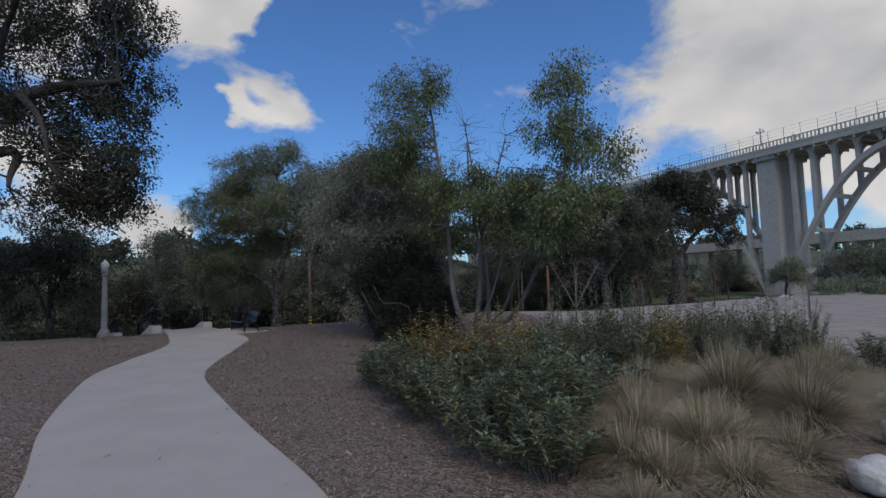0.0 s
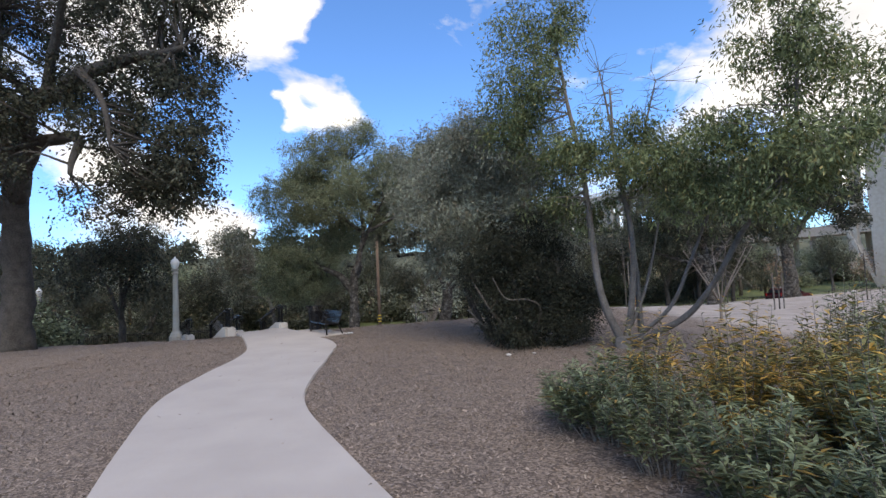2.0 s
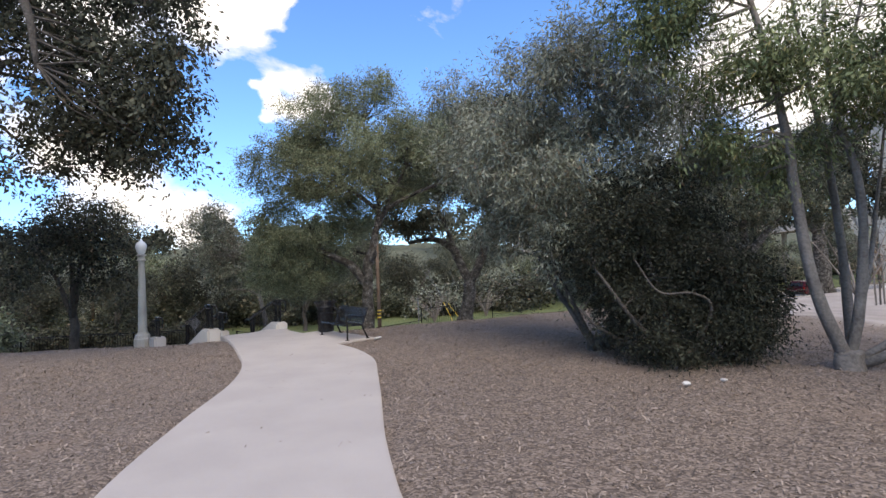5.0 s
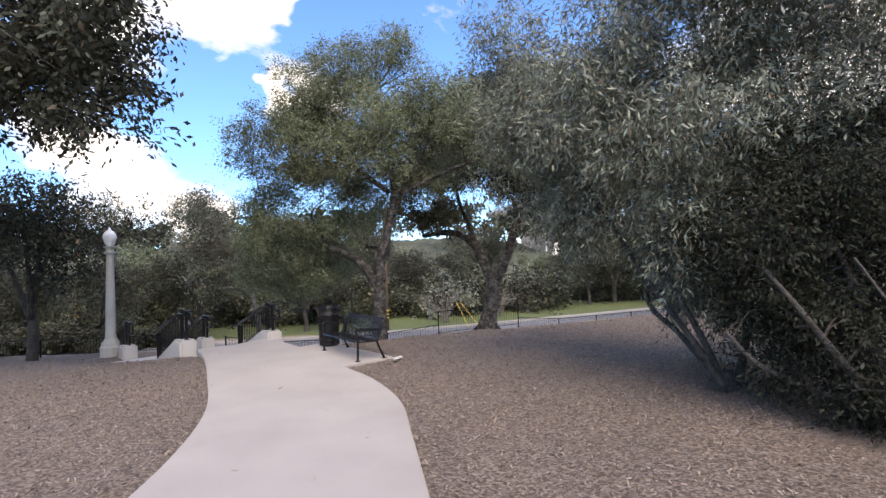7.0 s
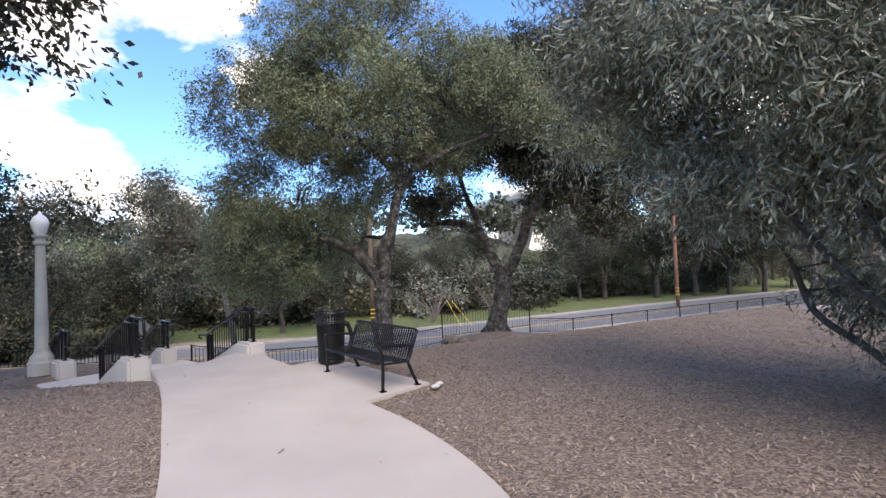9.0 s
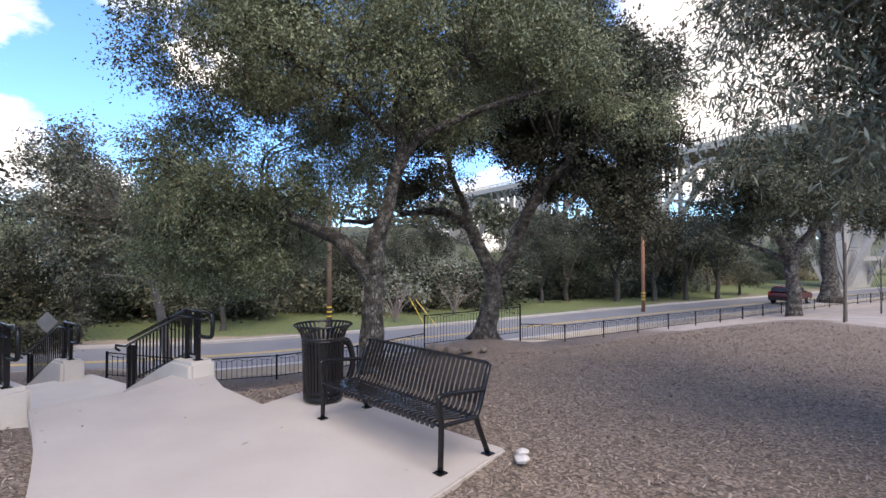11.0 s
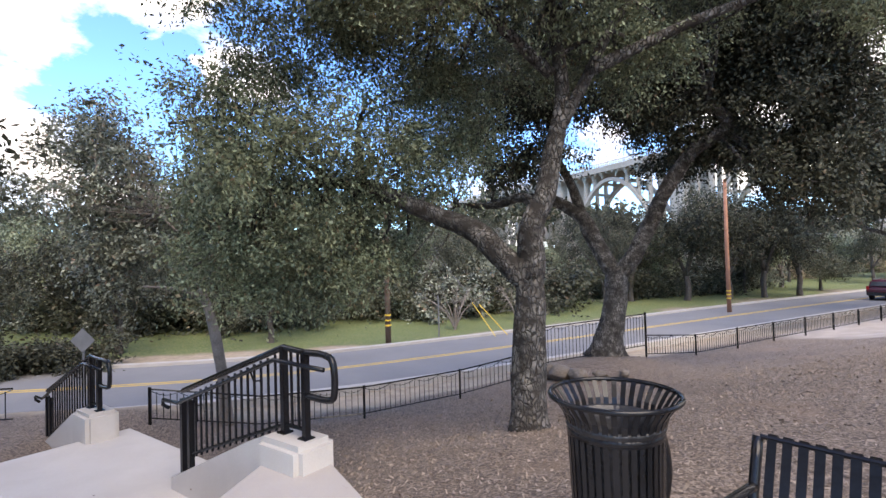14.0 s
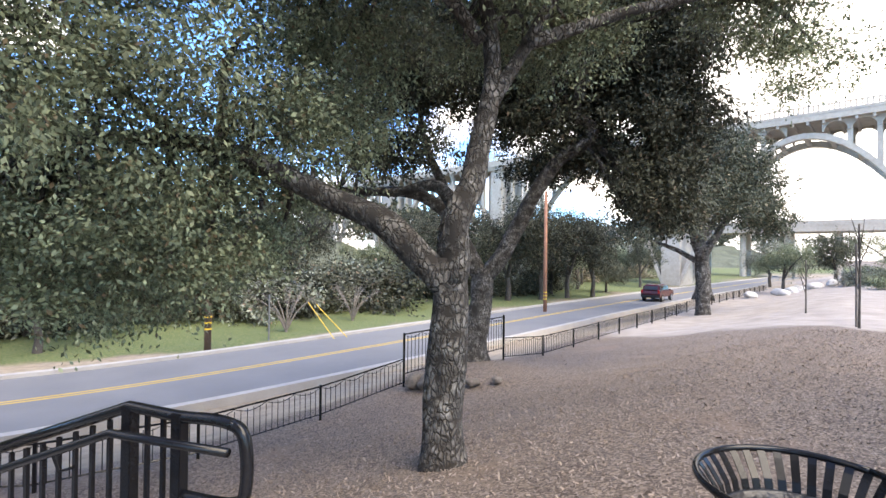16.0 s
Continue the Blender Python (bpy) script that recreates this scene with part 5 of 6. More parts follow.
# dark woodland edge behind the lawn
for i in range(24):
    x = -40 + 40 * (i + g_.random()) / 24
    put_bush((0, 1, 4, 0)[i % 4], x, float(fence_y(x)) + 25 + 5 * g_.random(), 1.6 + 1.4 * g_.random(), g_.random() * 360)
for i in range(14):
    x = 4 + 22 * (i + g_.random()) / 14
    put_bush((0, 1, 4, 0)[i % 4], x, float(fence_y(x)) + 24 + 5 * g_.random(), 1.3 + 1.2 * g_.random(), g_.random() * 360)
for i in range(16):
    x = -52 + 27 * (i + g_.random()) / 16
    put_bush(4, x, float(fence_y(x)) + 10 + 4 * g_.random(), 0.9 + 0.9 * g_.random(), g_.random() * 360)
for i, b in enumerate(bushes):
    b.matrix_world = pose(-60 + 5 * i, 70, float(land(-60 + 5 * i, 70)), 0, 0, 0)


# ---- far hill and bridges ----
def make_hill(x0, x1, y0, depth, height, seed, name="hillside"):
    xs, ys = np.linspace(x0, x1, 90), np.linspace(y0, y0 + depth, 26)
    s = Shape()
    for y in ys:
        t = (y - y0) / depth
        for x in xs:
            e = min(1, (x - x0) / 40, (x1 - x) / 40)
            z = -3 + height * e * math.sin(math.pi * min(1, t * 1.2) * 0.5) * (0.8 + 0.3 * noise.noise(Vector((x * 0.02, seed, 0)))) + 2.6 * noise.noise(Vector((x * 0.16, y * 0.16, seed))) + 1.3 * noise.noise(Vector((x * 0.5, y * 0.5, seed)))
            s.verts.append((x, y, z))
    for j in range(25):
        for i in range(89):
            a = j * 90 + i
            s.faces.append((a, a + 1, a + 91, a + 90))
    hill = part(name, s, HILL, smooth=True)
    tagged(hill, "wooded grey-green hillside beyond the road", "hill", kind="structure")
    me, _ = leaf_mesh("hill_trees", [(x0 + (x1 - x0) * random.random(), y0 + depth * (0.3 + 0.6 * random.random()), height * (0.55 + 0.4 * random.random()), 5.0, 2.6) for _ in range(70)], 26000, 1.0, FAR_LEAF, 0.7, 0.0, 1.8, 14, 0.5, seed)
    tagged(part("hill_woods", me, FAR_LEAF), "far woods on the hillside", "woods", kind="stuff")


make_hill(-190, 30, 95, 70, 17, 3)
make_hill(20, 260, 150, 90, 16, 9)

BRIDGE_DIR = Vector((0.439, -0.899, 0)).normalized()
BRIDGE_AT = Vector((54.55, 81.7, 0))


def make_bridge():
    m = Matrix.Translation(BRIDGE_AT) @ Matrix(((BRIDGE_DIR.x, -BRIDGE_DIR.y, 0, 0), (BRIDGE_DIR.y, BRIDGE_DIR.x, 0, 0), (0, 0, 1, 0), (0, 0, 0, 1)))
    b = thing("arch_bridge", m, "tall pale concrete open-spandrel arch bridge", "bridge")
    top, span, half = 21.2, 34.7, 3.6
    part("deck", Shape().box((7.5 * span, 2 * half + 2.2, 0.9), Matrix.Translation((0, 0, top - 0.45))), BRIDGE, b)
    for y in (-half - 1.0, half + 1.0):
        part("cornice", Shape().box((7.5 * span, 0.3, 0.35), Matrix.Translation((0, y, top + 0.1))), BRIDGE, b)
        rail = part("parapet", Shape().box((7.5 * span, 0.18, 0.14), Matrix.Translation((0, y, top + 1.1))), BRIDGE, b)
        s = Shape()
        for x in np.arange(-3.7 * span, 3.7 * span, 0.55):
            s.box((0.16, 0.14, 0.85), Matrix.Translation((x, y, top + 0.65)))
        tagged(part("balustrade", s, BRIDGE, rail), kind="stuff")
        s = Shape()
        for x in np.arange(-3.7 * span, 3.7 * span, 2.4):
            s.box((0.05, 0.05, 2.6), Matrix.Translation((x, y, top + 1.5)))
        for z in (1.7, 2.25, 2.8):
            s.box((7.4 * span, 0.025, 0.025), Matrix.Translation((0, y, top + z)))
        tagged(part("safety_fence", s, GREY_METAL, rail), kind="stuff")
    for x in np.arange(-3.7 * span, 3.7 * span, 1.7):
        part("corbel", Shape().box((0.3, 2 * half + 2.0, 0.5), Matrix.Translation((x, 0, top - 1.1))), BRIDGE, b)
    for k in range(-3, 4):
        x = k * span
        part("pier", Shape().box((3.0, 2 * half + 0.6, top + 8), Matrix.Translation((x, 0, (top - 8) / 2 - 0.5)), 0.12), BRIDGE, b)
        part("pier_cap", Shape().box((3.8, 2 * half + 1.6, 0.9), Matrix.Translation((x, 0, top - 1.2)), 0.1), BRIDGE, b)
        for y in (-half - 0.9, half + 0.9):
            lamp = part("bridge_lamp", Shape().tube([(x, y, top + 0.8), (x, y, top + 3.4)], 0.11, 8), BRIDGE, b)
            for dx in (-0.55, 0.0, 0.55):
                part("lamp_globe", Shape().turned([(0.0, 0), (0.2, 0.12), (0.22, 0.28), (0.12, 0.42), (0.0, 0.46)], 8, Matrix.Translation((x + dx, y, top + (3.0 if dx else 3.4)))), GLOBE, lamp)
            part("lamp_arm", Shape().tube([(x - 0.6, y, top + 3.0), (x + 0.6, y, top + 3.0)], 0.05, 6), BRIDGE, lamp)
        if k == 3:
            continue
        for y in (-half + 0.4, half - 0.4):
            pts = []
            rise = top - 2.6
            for i in range(25):
                u = i / 24 * 2 - 1
                pts.append((x + span / 2 + u * (span / 2 - 1.2), y, -2.5 + (rise + 2.5) * (1 - u * u)))
            s = Shape()
            for i, (px_, py_, pz_) in enumerate(pts):
                u = i / 24 * 2 - 1
                h = 0.75 + 0.55 * abs(u)
                for dy in (-0.6, 0.6):
                    s.verts += [(px_, py_ + dy, pz_ + h / 2), (px_, py_ + dy, pz_ - h / 2)]
            for i in range(24):
                o, w = i * 4, i * 4 + 4
                s.faces += [(o, o + 2, w + 2, w), (o + 1, w + 1, w + 3, o + 3), (o, w, w + 1, o + 1), (o + 2, o + 3, w + 3, w + 2)]
            part("arch_rib", s, BRIDGE, b, smooth=False)
            for u in (-0.84, -0.66, -0.48, -0.3, 0.3, 0.48, 0.66, 0.84):
                px_, pz_ = x + span / 2 + u * (span / 2 - 1.2), -2.5 + (rise + 2.5) * (1 - u * u)
                part("spandrel_column", Shape().box((0.55, 0.8, top - 0.9 - pz_), Matrix.Translation((px_, y, (pz_ + top - 0.9) / 2))), BRIDGE, b)
        for u in np.linspace(-0.9, 0.9, 11):
            px_, pz_ = x + span / 2 + u * (span / 2 - 1.2), -2.5 + (top - 0.1) * (1 - u * u)
            part("rib_strut", Shape().box((0.5, 2 * half - 1.2, 0.6), Matrix.Translation((px_, 0, pz_))), BRIDGE, b)
        for y in (-half, half):
            edges = [-1.0, -0.84, -0.66, -0.48, -0.3, -0.12]
            for sign in (-1, 1):
                for e0, e1 in zip(edges[:-1], edges[1:]):
                    a0, a1 = x + span / 2 + sign * e0 * (span / 2 - 1.2), x + span / 2 + sign * e1 * (span / 2 - 1.2)
                    c, r = (a0 + a1) / 2, abs(a1 - a0) / 2 - 0.2
                    ring = [(c + r * math.cos(q), top - 1.1 - r + r * math.sin(q)) for q in np.linspace(math.pi, 0, 9)]
                    s, lo = Shape(), 0
                    poly = [(c - r - 0.22, top - 1.1 - r)] + ring + [(c + r + 0.22, top - 1.1 - r), (c + r + 0.22, top - 0.8), (c - r - 0.22, top - 0.8)]
                    for dy in (-0.2, 0.2):
                        s.verts += [(px_, y + dy, pz_) for px_, pz_ in poly]
                    n = len(poly)
                    s.faces += [(lo + i, lo + i + n, lo + (i + 1) % n + n, lo + (i + 1) % n) for i in range(n)]
                    s.faces += [tuple(lo + i for i in range(n)), tuple(lo + n + i for i in reversed(range(n)))]
                    part("spandrel_arch", s, BRIDGE, b)


make_bridge()


def make_viaduct():
    m = pose(95, 120, 0, 0, 0, -62)
    b = thing("highway_viaduct", m, "low pale concrete highway viaduct on round columns", "viaduct")
    part("deck", Shape().box((240, 12, 1.4), Matrix.Translation((0, 0, 8.6))), BRIDGE, b)
    part("parapet", Shape().box((240, 0.3, 1.0), Matrix.Translation((0, -5.9, 9.8))), BRIDGE, b)
    for x in range(-110, 111, 9):
        part("column", Shape().turned([(0.7, -6), (0.7, 8.0)], 14, Matrix.Translation((x, -3.5, 0))), BRIDGE, b, smooth=True)
        part("column", Shape().turned([(0.7, -6), (0.7, 8.0)], 14, Matrix.Translation((x, 3.5, 0))), BRIDGE, b, smooth=True)


make_viaduct()


# ---- planting beside the path ----
def lance_plant(name, seed, stems, height, spread, leaf, narrow, mat, label, per_stem=46, flop=0.35, bare=0.25):
    """A shrub of upright stems clothed in lance-shaped leaves."""
    g = np.random.default_rng(seed)
    t = thing(name, Matrix(), label, "shrub", "shrub bed")
    wood = Shape()
    verts = []
    for _ in range(stems):
        a, r = g.random() * 2 * math.pi, spread * math.sqrt(g.random())
        foot = np.array([math.cos(a) * r * 0.45, math.sin(a) * r * 0.45, -0.05])
        h = height * (0.55 + 0.5 * g.random()) * (1 - 0.35 * (r / spread) ** 2)
        top = np.array([math.cos(a) * r * 1.15, math.sin(a) * r * 1.15, h])
        mid = (foot + top) / 2 + np.array([0, 0, h * 0.12])
        wood.tube([tuple(foot), tuple(mid), tuple(top)], [0.006, 0.004, 0.002], 4)
        for k in range(per_stem):
            u = bare + (1 - bare) * (k + g.random()) / per_stem
            p = foot * (1 - u) ** 2 + mid * 2 * u * (1 - u) + top * u ** 2
            b = g.random() * 2 * math.pi
            d = np.array([math.cos(b), math.sin(b), 0.75 - flop * 2 * g.random() + 0.7 * max(0, u - 0.8)])
            d /= np.linalg.norm(d)
            ln = leaf * (0.6 + 0.7 * g.random()) * (1.0 if u < 0.92 else 0.6)
            w = np.cross(d, (0, 0, 1.0))
            w = w / (np.linalg.norm(w) + 1e-6) * ln * narrow * 0.5
            bend = np.array([0, 0, -ln * 0.18])
            q = p + g.normal(size=3) * 0.012
            verts += [q, q + d * ln * 0.45 + w, q + d * ln + bend, q + d * ln * 0.45 - w]
    verts = np.array(verts)
    tagged(part("stem_growth", wood, TWIG_GREY, t), kind="stuff")
    me = fast_mesh(bpy.data.meshes.new("foliage"), verts, np.arange(len(verts)).reshape(-1, 4))
    part("foliage", me, mat, t)
    return t


def set_out(plants, places):
    """Copies of a few plants, one at each place; the first of each kind takes a place itself."""
    used = set()
    for i, (kind, x, y, scale) in enumerate(places):
        ob = plants[kind]
        m = pose(x, y, float(land(x, y)) - 0.02, 0, 0, i * 97 % 360)
        if kind in used:
            ob = copy_thing(ob, m)
        else:
            used.add(kind)
            ob.matrix_world = m
        ob.scale = (scale, scale, scale)


shrubs = {
    "g": lance_plant("leafy_shrub", 51, 46, 1.0, 0.62, 0.13, 0.24, LEAF_SHRUB, "dark green shrub with long lance-shaped leaves"),
    "h": lance_plant("leafy_shrub", 52, 40, 1.15, 0.55, 0.12, 0.24, LEAF_SHRUB, "dark green shrub with long lance-shaped leaves"),
    "y": lance_plant("yellowing_shrub", 53, 44, 1.4, 0.5, 0.12, 0.24, LEAF_SHRUB_DRY, "tall shrub with yellowing and dry orange leaves", 48),
    "b": lance_plant("broad_leaf_shrub", 54, 34, 0.72, 0.6, 0.2, 0.27, LEAF_BIG, "low shrub with large soft grey-green leaves", 30, 0.3),
    "u": lance_plant("upright_shrub", 55, 34, 1.45, 0.42, 0.10, 0.2, LEAF_SHRUB, "upright wand-like shrub with narrow leaves", 64, 0.2, 0.12),
}
set_out(shrubs, [("g", -1.25, 8.35, 1.0), ("h", -0.95, 7.45, 0.85), ("g", -0.55, 6.55, 0.9), ("h", -0.1, 5.75, 0.85), ("g", 0.3, 6.6, 1.1), ("g", 0.35, 5.0, 0.95), ("h", 1.3, 7.7, 1.0), ("g", -1.55, 8.9, 0.75),
                 ("y", -0.25, 7.7, 1.0), ("y", 0.5, 7.2, 1.05), ("y", 0.25, 8.4, 1.0), ("y", 0.95, 8.5, 0.95), ("y", -0.75, 8.7, 0.95), ("y", 3.7, 9.0, 1.0),
                 ("g", 0.75, 5.45, 1.0), ("h", 1.15, 6.1, 1.05), ("b", 0.95, 6.9, 1.0), ("b", 1.9, 6.9, 1.0), ("g", 0.75, 4.5, 0.75), ("u", 0.6, 6.2, 0.9), ("u", 1.6, 8.2, 1.05),
                 ("u", 1.7, 9.3, 1.1), ("u", 2.6, 9.4, 1.2), ("u", 3.3, 9.7, 1.25), ("u", 4.2, 10.0, 1.2), ("h", 2.2, 8.7, 1.0), ("h", 3.1, 8.8, 0.9), ("u", 5.3, 10.8, 1.1), ("u", 6.4, 10.6, 1.15), ("h", 6.0, 11.8, 1.2), ("u", 7.4, 11.6, 1.2), ("u", 8.6, 12.4, 1.1), ("h", 7.0, 12.6, 1.2), ("u", 3.4, 11.4, 1.1), ("h", 4.6, 11.6, 1.1), ("u", 4.9, 9.3, 0.8), ("g", 7.4, 10.6, 0.9), ("g", 8.4, 10.2, 0.9)])


def grass_tuft(seed, blades, height, spread, mat, label):
    g = np.random.default_rng(seed)
    n = blades
    a = g.random(n) * 2 * math.pi
    lean = g.random(n) ** 0.6
    base = np.stack([np.cos(a) * 0.16 * g.random(n), np.sin(a) * 0.16 * g.random(n), np.zeros(n) - 0.03], 1)
    out = np.stack([np.cos(a), np.sin(a), np.zeros(n)], 1) + g.normal(size=(n, 3)) * [0.25, 0.25, 0]
    h = height * (0.6 + 0.5 * g.random(n)) * (1 - 0.35 * lean)
    verts, faces = [], []
    steps = 4
    side = np.stack([-np.sin(a), np.cos(a), np.zeros(n)], 1) * 0.0045
    for k in range(steps + 1):
        u = k / steps
        p = base + out * (spread * lean * u ** 1.6)[:, None]
        p[:, 2] += h * (u - 0.45 * lean * u * u * u * 1.4)
        w = side * (1 - 0.8 * u)
        verts.append(np.stack([p - w, p + w], 1))
    V = np.stack(verts, 1).reshape(-1, 3)          # blade, step, two sides
    o = np.arange(n)[:, None] * (steps + 1) * 2
    quads = np.concatenate([np.concatenate([o + 2 * k, o + 2 * k + 1, o + 2 * k + 3, o + 2 * k + 2], 1) for k in range(steps)])
    me = fast_mesh(bpy.data.meshes.new("grass_tuft"), V, quads)
    return tagged(part("bunch_grass", me, mat), label, "grass", "dry grasses")


grasses = {"d": grass_tuft(61, 2600, 1.05, 0.95, STRAW, "big dry straw-coloured bunch grass"), "s": grass_tuft(62, 1500, 0.6, 0.6, STRAW, "low dry straw-coloured bunch grass")}
set_out(grasses, [("d", 3.4, 6.4, 1.15), ("d", 3.9, 5.7, 0.95), ("d", 5.0, 7.2, 1.0), ("d", 2.6, 7.2, 0.8), ("d", 4.3, 7.8, 0.9), ("d", 6.2, 8.4, 1.0), ("s", 2.0, 5.4, 1.0), ("s", 2.6, 5.0, 1.1), ("d", 1.75, 5.1, 0.75), ("d", 2.2, 4.7, 0.8), ("s", 1.45, 4.6, 1.0), ("d", 2.0, 6.0, 0.8), ("s", 2.3, 6.2, 1.0), ("s", 1.6, 4.2, 0.9), ("s", 3.0, 4.6, 1.0),
                  ("s", 1.9, 7.7, 0.9), ("s", 2.2, 4.1, 0.9), ("s", 1.4, 7.7, 0.8), ("d", 7.2, 7.4, 1.0), ("s", 5.4, 6.2, 1.1), ("s", 2.9, 5.7, 1.0), ("s", 6.0, 10.0, 1.0), ("s", 3.5, 8.2, 1.0), ("s", 1.2, 3.6, 0.7)])


def rock(name, x, y, size, mat, label, seed, sink=0.25, group=""):
    bm = bmesh.new()
    bmesh.ops.create_icosphere(bm, subdivisions=3, radius=1)
    for v in bm.verts:
        n = noise.noise(v.co * 1.3 + Vector((seed, seed * 2, 0))) * 0.35 + noise.noise(v.co * 3.1 + Vector((0, seed, 0))) * 0.12
        v.co = Vector((v.co.x * size[0], v.co.y * size[1], v.co.z * size[2])) * (1 + n)
    ob = part(name, Shape().bm(bm), mat, smooth=True)
    ob.matrix_world = pose(x, y, float(land(x, y)) + size[2] * (1 - 2 * sink), 0, 0, seed * 53)
    return tagged(ob, label, "rock", group)


for i, (x, y, s) in enumerate(((3.36, 4.2, 0.21), (4.75, 5.5, 0.2), (2.75, 3.5, 0.15), (5.6, 6.6, 0.28), (6.9, 9.3, 0.3), (5.0, 4.6, 0.3))):
    rock("boulder", x, y, (s, s * 0.85, s * 0.75), STONE, "rounded pale whitish boulder in the grass bed", i + 1, group="bed boulders")
for i, (x, y, s) in enumerate(((-7.75, 30.35, 0.26), (-7.45, 30.0, 0.2), (-7.0, 29.75, 0.14), (-7.9, 30.7, 0.26), (-6.5, 29.6, 0.11))):
    rock("edging_rock", x, y, (s * 1.3, s, s * 0.7), ROCK, "brown rock edging the oak's earth mound", i + 11, group="mound rocks")
for i, (x, y, s) in enumerate(((-7.74, 19.5, 0.05), (-7.78, 19.35, 0.06), (-1.75, 13.9, 0.035), (-2.3, 13.75, 0.045))):
    rock("rubble_stone", x, y, (s * 1.3, s, s * 0.6), STONE, "small pale stone lying on the mulch", i + 21, 0.2, "loose stones")
for i in range(16):
    rock("bank_stone", 26 + 1.9 * i + random.random(), 46.5 + 0.35 * i + 2 * random.random(), (0.5 + 0.3 * random.random(), 0.45, 0.35), STONE, "pale stone at the edge of the open lot", i + 31, group="lot stones")


# ---- young trees and stakes on the lot ----
def sapling(x, y, height, seed, label, mat=None):
    z = float(land(x, y))
    limbs = []
    g = np.random.default_rng(seed)
    for k in range(5):
        h = height * (0.35 + 0.12 * k)
        a = g.random() * 6.3
        limbs.append(([(x, y, z + h), (x + math.cos(a) * 0.2, y + math.sin(a) * 0.2, z + h + height * 0.2), (x + math.cos(a) * 0.33, y + math.sin(a) * 0.33, z + h + height * 0.38)], 0.014, 0.004))
    tree("sapling", (x, y, z), [(x, y, z - 0.1), (x + 0.02, y, z + height * 0.5), (x, y, z + height)], 0.03, limbs, [(x, y, z + height * 0.75, 0.5, height * 0.25)], 260 if mat else 0, 0.09, mat or LEAF_DEAD, BARK_DARK, label, "sapling", twigs=24, seed=seed, flare=1.1)


sapling(3.5, 28.2, 2.7, 71, "thin bare young tree on the open lot")
sapling(9.8, 26.8, 2.4, 72, "staked young tree with dry reddish leaves", LEAF_DEAD)
sapling(10.6, 34.0, 2.2, 73, "thin bare young tree on the open lot")
sapling(15.5, 30.0, 2.3, 74, "staked young tree with dry reddish leaves", LEAF_DEAD)
for i, (x, y, h) in enumerate(((9.5, 26.6, 1.6), (10.1, 27.0, 1.6), (14.5, 20.6, 1.7), (3.75, 28.4, 2.2), (24.0, 36.0, 2.4))):
    stake = thing("tree_stake", Matrix.Translation(at(x, y)), "pale round wooden tree stake in the dirt", "stake", "tree stakes")
    part("stake", Shape().tube([(0, 0, -0.1), (0, 0, h)], 0.03, 8), BARK_PALE, stake)
tree("bare_shrub", (5.0, 21.0, float(land(5.0, 21.0))), [(5.0, 21.0, -0.4), (5.0, 21.0, 0.3), (5.0, 21.0, 0.6)], 0.05,
     [([(5.0, 21.0, 0.4), (5.0 + 0.5 * math.cos(a), 21.0 + 0.5 * math.sin(a), 1.3), (5.0 + 1.1 * math.cos(a), 21.0 + 1.1 * math.sin(a), 2.3)], 0.035, 0.008) for a in (0.2, 1.3, 2.4, 3.5, 4.6, 5.6)],
     [(5.0, 21.0, 2.0, 1.1, 0.8)], 0, 0.1, LEAF_DEAD, TWIG_GREY, "small leafless tree with pale spreading twigs", "bare tree", twigs=130, seed=75)


def twig_bush(x, y, height, spread, seed, label):
    """A leafless bush: many thin stems fanning from the foot."""
    z = float(land(x, y))
    g = np.random.default_rng(seed)
    limbs = []
    for k in range(11):
        a, w = k * 2.4 + g.random(), spread * (0.35 + 0.65 * g.random())
        limbs.append(([(x, y, z), (x + 0.35 * w * math.cos(a), y + 0.35 * w * math.sin(a), z + height * 0.45), (x + w * math.cos(a), y + w * math.sin(a), z + height * (0.75 + 0.25 * g.random()))], 0.05, 0.012))
    tree("bare_shrub", (x, y, z), [(x, y, z - 0.2), (x, y, z), (x, y, z + 0.15)], 0.09, limbs, [(x, y, z + height * 0.7, spread * 0.8, height * 0.35)], 0, 0.1, LEAF_DEAD, TWIG_GREY, label, "bare shrub", twigs=150, seed=seed)


twig_bush(-9.6, 49.0, 2.6, 2.2, 81, "leafless grey twiggy shrub on the lawn")
twig_bush(-5.2, 52.5, 2.4, 2.0, 82, "leafless grey twiggy shrub on the lawn")


# ---- roadside: poles, sign, guy guards ----
def utility_pole(x, y, height, radius, mat, label, arms=False):
    z = float(land(x, y))
    p = thing("utility_pole", Matrix.Translation((x, y, z)), label, "utility pole", "utility poles")
    part("shaft", Shape().tube([(0, 0, -0.3), (0, 0, height * 0.5), (0.03, 0, height)], [radius, radius * 0.9, radius * 0.75], 12), mat, p, smooth=True)
    for k in range(3):
        part("band", Shape().turned([(radius * 1.0, 0), (radius * 1.04, 0.005), (radius * 1.04, 0.075), (radius, 0.08)], 14, Matrix.Translation((0, 0, 1.05 + 0.26 * k))), BAND, p, "yellow reflective band")
    if arms:
        for h in (height - 0.3, height - 1.1):
            part("crossarm", Shape().box((2.2, 0.1, 0.12), Matrix.Translation((0, 0, h)) @ pose(0, 0, 0, 0, 0, 20)), POLE, p)
            for dx in (-1.0, -0.4, 0.4, 1.0):
                part("insulator", Shape().turned([(0.0, 0), (0.05, 0), (0.06, 0.08), (0.03, 0.16), (0, 0.17)], 8, Matrix.Translation((dx * 0.94, dx * 0.34, h + 0.06))), GREY_METAL, p)


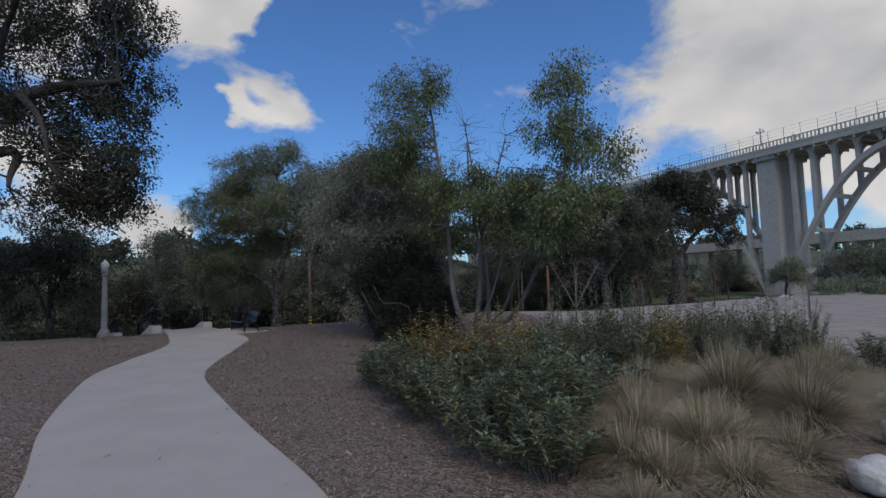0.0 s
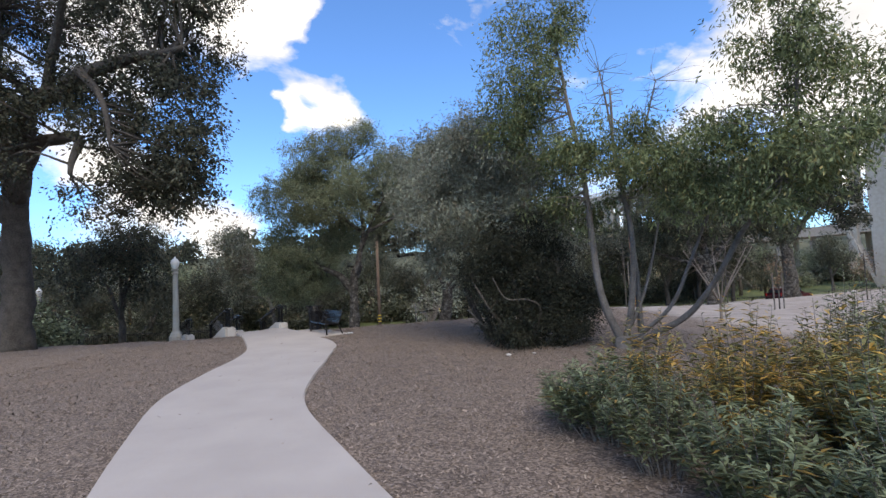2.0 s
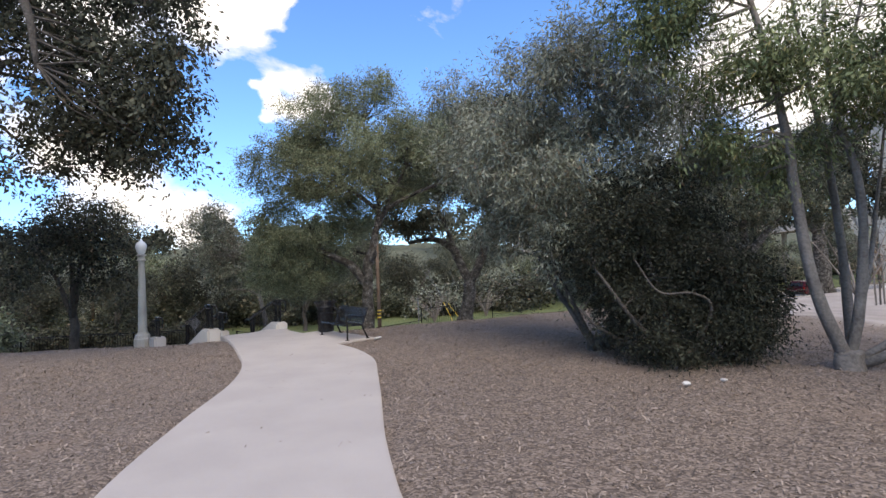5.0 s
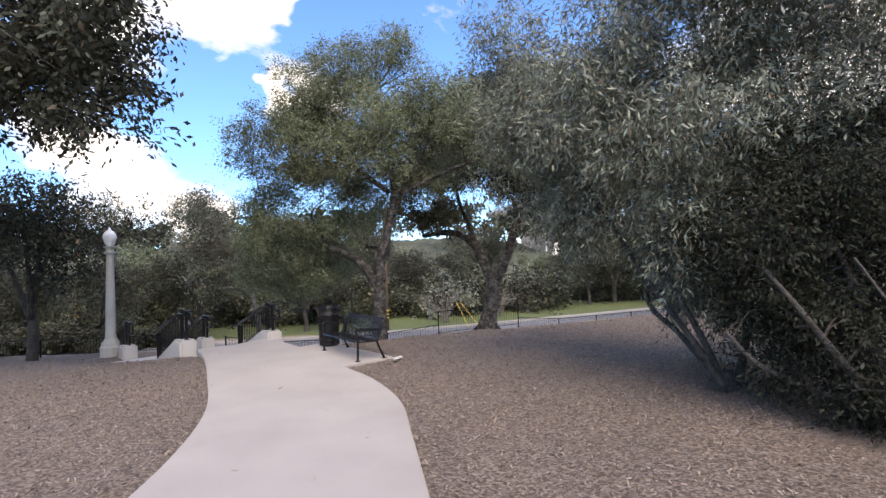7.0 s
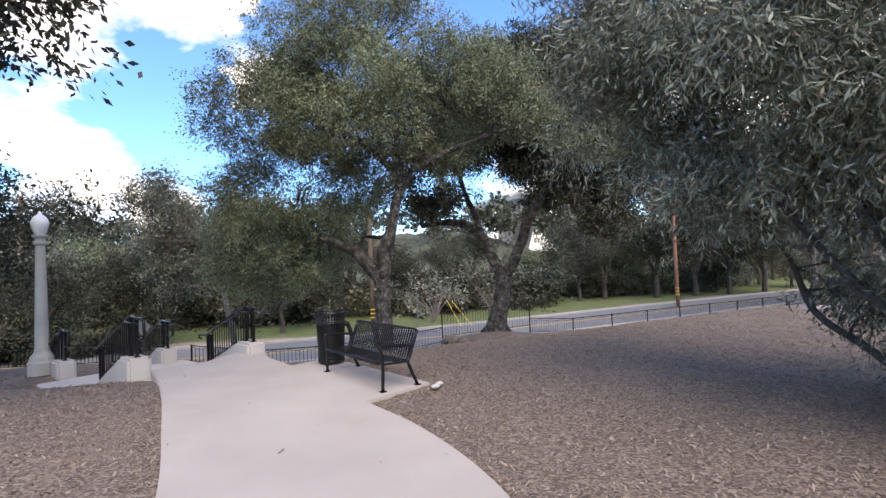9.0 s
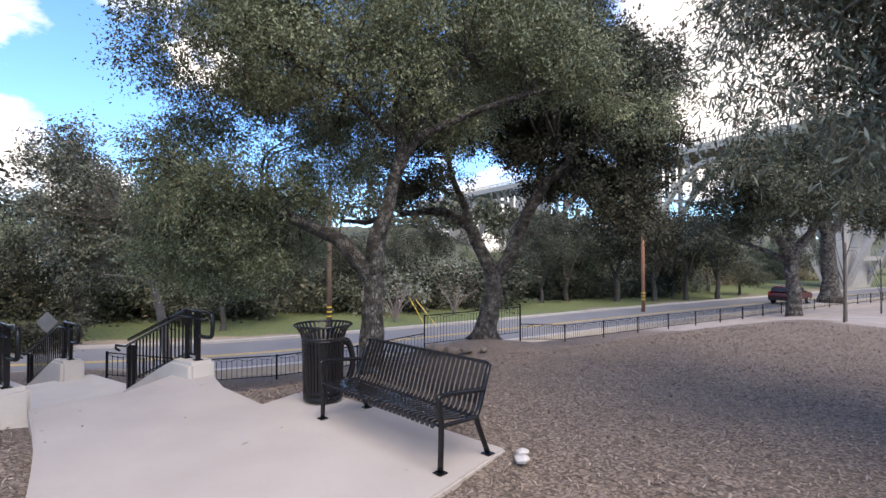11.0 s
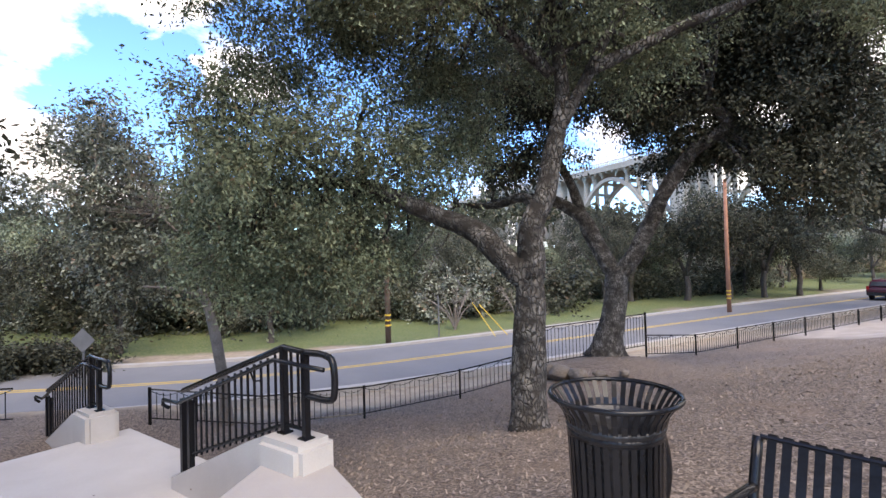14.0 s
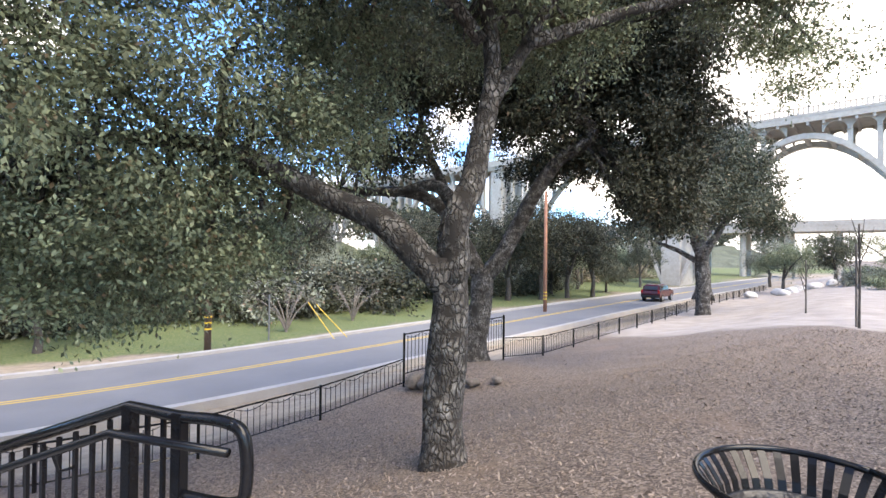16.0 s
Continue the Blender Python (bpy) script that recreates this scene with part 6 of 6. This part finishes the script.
utility_pole(-13.19, 43.63, 8.5, 0.15, POLE, "dark wooden utility pole with yellow reflective bands")
utility_pole(9.83, 52.75, 9.5, 0.15, POLE_RED, "reddish wooden utility pole with yellow reflective bands")
utility_pole(-38.0, 45.4, 10.2, 0.15, POLE, "distant dark utility pole with two crossarms", True)
for a, b in (((-8.2, 47.2, -1.0), (-6.9, 45.2, -2.5)), ((-8.6, 47.4, -0.9), (-7.6, 44.8, -2.5))):
    guard = thing("guy_wire_guard", Matrix.Translation(b), "slanting yellow plastic guard on a guy wire", "guy guard", "guy guards")
    d = Vector(a) - Vector(b)
    part("tube", Shape().tube([(0, 0, 0), tuple(d)], 0.022, 6), BAND, guard)
    part("wire", Shape().tube([tuple(d), tuple(d * 3.2)], 0.008, 4), GREY_METAL, guard)
for x, y, z, s in ((-23.3, 36.3, -0.85, 0.44),):
    sign = thing("road_sign", Matrix.Translation((x, y, z - 1.4)), "back of a grey diamond-shaped road sign on a post", "road sign")
    part("post", Shape().box((0.05, 0.05, 2.2), Matrix.Translation((0, 0, 0.7))), GREY_METAL, sign)
    part("plate", Shape().box((0.62, 0.012, 0.62), Matrix.Translation((0, -0.04, 1.4)) @ pose(0, 0, 0, 0, 45, 0), 0.004), GREY_METAL, sign)
post_ = thing("marker_post", Matrix.Translation((-10.6, 46.5, float(land(-10.6, 46.5)))), "slim grey metal post on the lawn", "post")
part("shaft", Shape().tube([(0, 0, -0.2), (0, 0, 2.3)], 0.045, 8), GREY_METAL, post_)


def make_car(x, y, turn):
    car = thing("parked_car", pose(x, y, ROAD_Z, 0, 0, turn), "dark red sport utility car on the asphalt road", "car")
    body = [(-2.25, 0.45), (-2.3, 0.75), (-2.2, 1.0), (-1.2, 1.06), (-0.55, 1.08), (1.4, 1.10), (2.15, 1.05), (2.25, 0.8), (2.2, 0.42)]

    def hull(profile, width, top_in, mat, name, label=""):
        bm = bmesh.new()
        n = len(profile)
        rings = []
        for side in (-1, 1):
            rings.append([bm.verts.new((px_, side * (width - (top_in if pz_ > 1.3 else 0)), pz_)) for px_, pz_ in profile])
        bm.faces.new(rings[0])
        bm.faces.new(rings[1][::-1])
        for i in range(n):
            bm.faces.new((rings[0][i], rings[1][i], rings[1][(i + 1) % n], rings[0][(i + 1) % n]))
        bmesh.ops.recalc_face_normals(bm, faces=bm.faces[:])
        bmesh.ops.bevel(bm, geom=bm.edges[:], offset=0.05, segments=2, affect="EDGES")
        return part(name, Shape().bm(bm), mat, car, label, smooth=False)

    hull(body, 0.9, 0, CAR_RED, "body")
    hull([(-1.25, 1.05), (-0.5, 1.58), (0.4, 1.66), (1.7, 1.62), (2.15, 1.06)], 0.82, 0.14, CAR_RED, "cabin")
    for side in (-1, 1):
        for x0, x1 in ((-0.75, 0.15), (0.22, 1.05), (1.12, 1.8)):
            part("side_window", Shape().box((x1 - x0, 0.02, 0.36), Matrix.Translation(((x0 + x1) / 2, side * 0.795, 1.33)) @ pose(0, 0, 0, side * 13, 0, 0), 0.008), CAR_GLASS, car)
        part("roof_rail", Shape().tube([(-0.3, side * 0.6, 1.7), (1.6, side * 0.6, 1.69)], 0.02, 6), GREY_METAL, car)
        part("tail_light", Shape().box((0.08, 0.16, 0.3), Matrix.Translation((2.24, side * 0.78, 1.0)), 0.01), TAIL_RED, car)
        part("wing_mirror", Shape().box((0.12, 0.2, 0.13), Matrix.Translation((-0.75, side * 0.98, 1.12)), 0.03), CAR_RED, car)
        for wx in (-1.4, 1.4):
            m = Matrix.Translation((wx, side * 0.82, 0.36)) @ pose(0, 0, 0, 90, 0, 0)
            tyre = part("tyre", Shape().turned([(0.2, -0.11), (0.33, -0.11), (0.36, -0.07), (0.36, 0.07), (0.33, 0.11), (0.2, 0.11)], 24, m), TYRE, car, smooth=True)
            part("rim", Shape().turned([(0.0, side * -0.10), (0.12, side * -0.10), (0.22, side * -0.115), (0.22, side * -0.05)], 16, m), CHROME, tyre)
    part("rear_window", Shape().box((0.02, 1.25, 0.42), Matrix.Translation((1.99, 0, 1.34)) @ pose(0, 0, 0, 0, -38, 0), 0.006), CAR_GLASS, car)
    part("windscreen", Shape().box((0.02, 1.3, 0.62), Matrix.Translation((-0.93, 0, 1.32)) @ pose(0, 0, 0, 0, 54, 0), 0.006), CAR_GLASS, car)
    part("bumper", Shape().box((0.18, 1.7, 0.25), Matrix.Translation((2.25, 0, 0.52)), 0.04), TYRE, car)


make_car(26.5, 58.1, 180 + 28)


# ---- loose chips on the mulch ----
def make_chips(count, seed, x0, x1, y0, y1, size, name):
    g = np.random.default_rng(seed)
    x, y = x0 + (x1 - x0) * g.random(count), y0 + (y1 - y0) * g.random(count)
    keep = ~on_path(x, y, 0.02) & (y < fence_y(x) - 0.2) & (x + 0.35 * (y - 16) < 6.5)
    keep |= on_path(x, y, 0.0) & (g.random(count) < 0.004)
    x, y = x[keep], y[keep]
    n = len(x)
    rough = 0.035 * np.sin(x * 1.7 + np.sin(y * 1.3)) * np.sin(y * 2.1 + 0.6 * np.sin(x)) - 0.035
    z = np.where(on_path(x, y), 0.026, land(x, y) + rough * np.where(on_path(x, y, 0.5), 0.3, 1.0) + 0.008)
    a = g.random(n) * 2 * math.pi
    tilt = g.normal(size=n) * 0.35
    ln, wd = size * (0.5 + g.random(n)), size * 0.33 * (0.5 + g.random(n))
    u = np.stack([np.cos(a), np.sin(a), tilt], 1) * (ln * 0.5)[:, None]
    w = np.stack([-np.sin(a), np.cos(a), g.normal(size=n) * 0.4], 1) * (wd * 0.5)[:, None]
    c = np.stack([x, y, z + np.abs(tilt) * ln * 0.4], 1)
    V = np.stack([c - u - w * 0.6, c + u * 0.8 - w, c + u + w * 0.5, c - u * 0.7 + w], 1).reshape(-1, 3)
    me = fast_mesh(bpy.data.meshes.new(name), V, np.arange(n * 4).reshape(-1, 4))
    tagged(part(name, me, MULCH_CHIP), "loose brown wood chips and dry leaves over the mulch", "wood chips", kind="stuff")


make_chips(190000, 91, -14.5, 2.5, 2.0, 28.5, 0.033, "mulch_chips")
make_chips(30000, 92, -26, 6, 0.0, 34.0, 0.05, "mulch_chips")
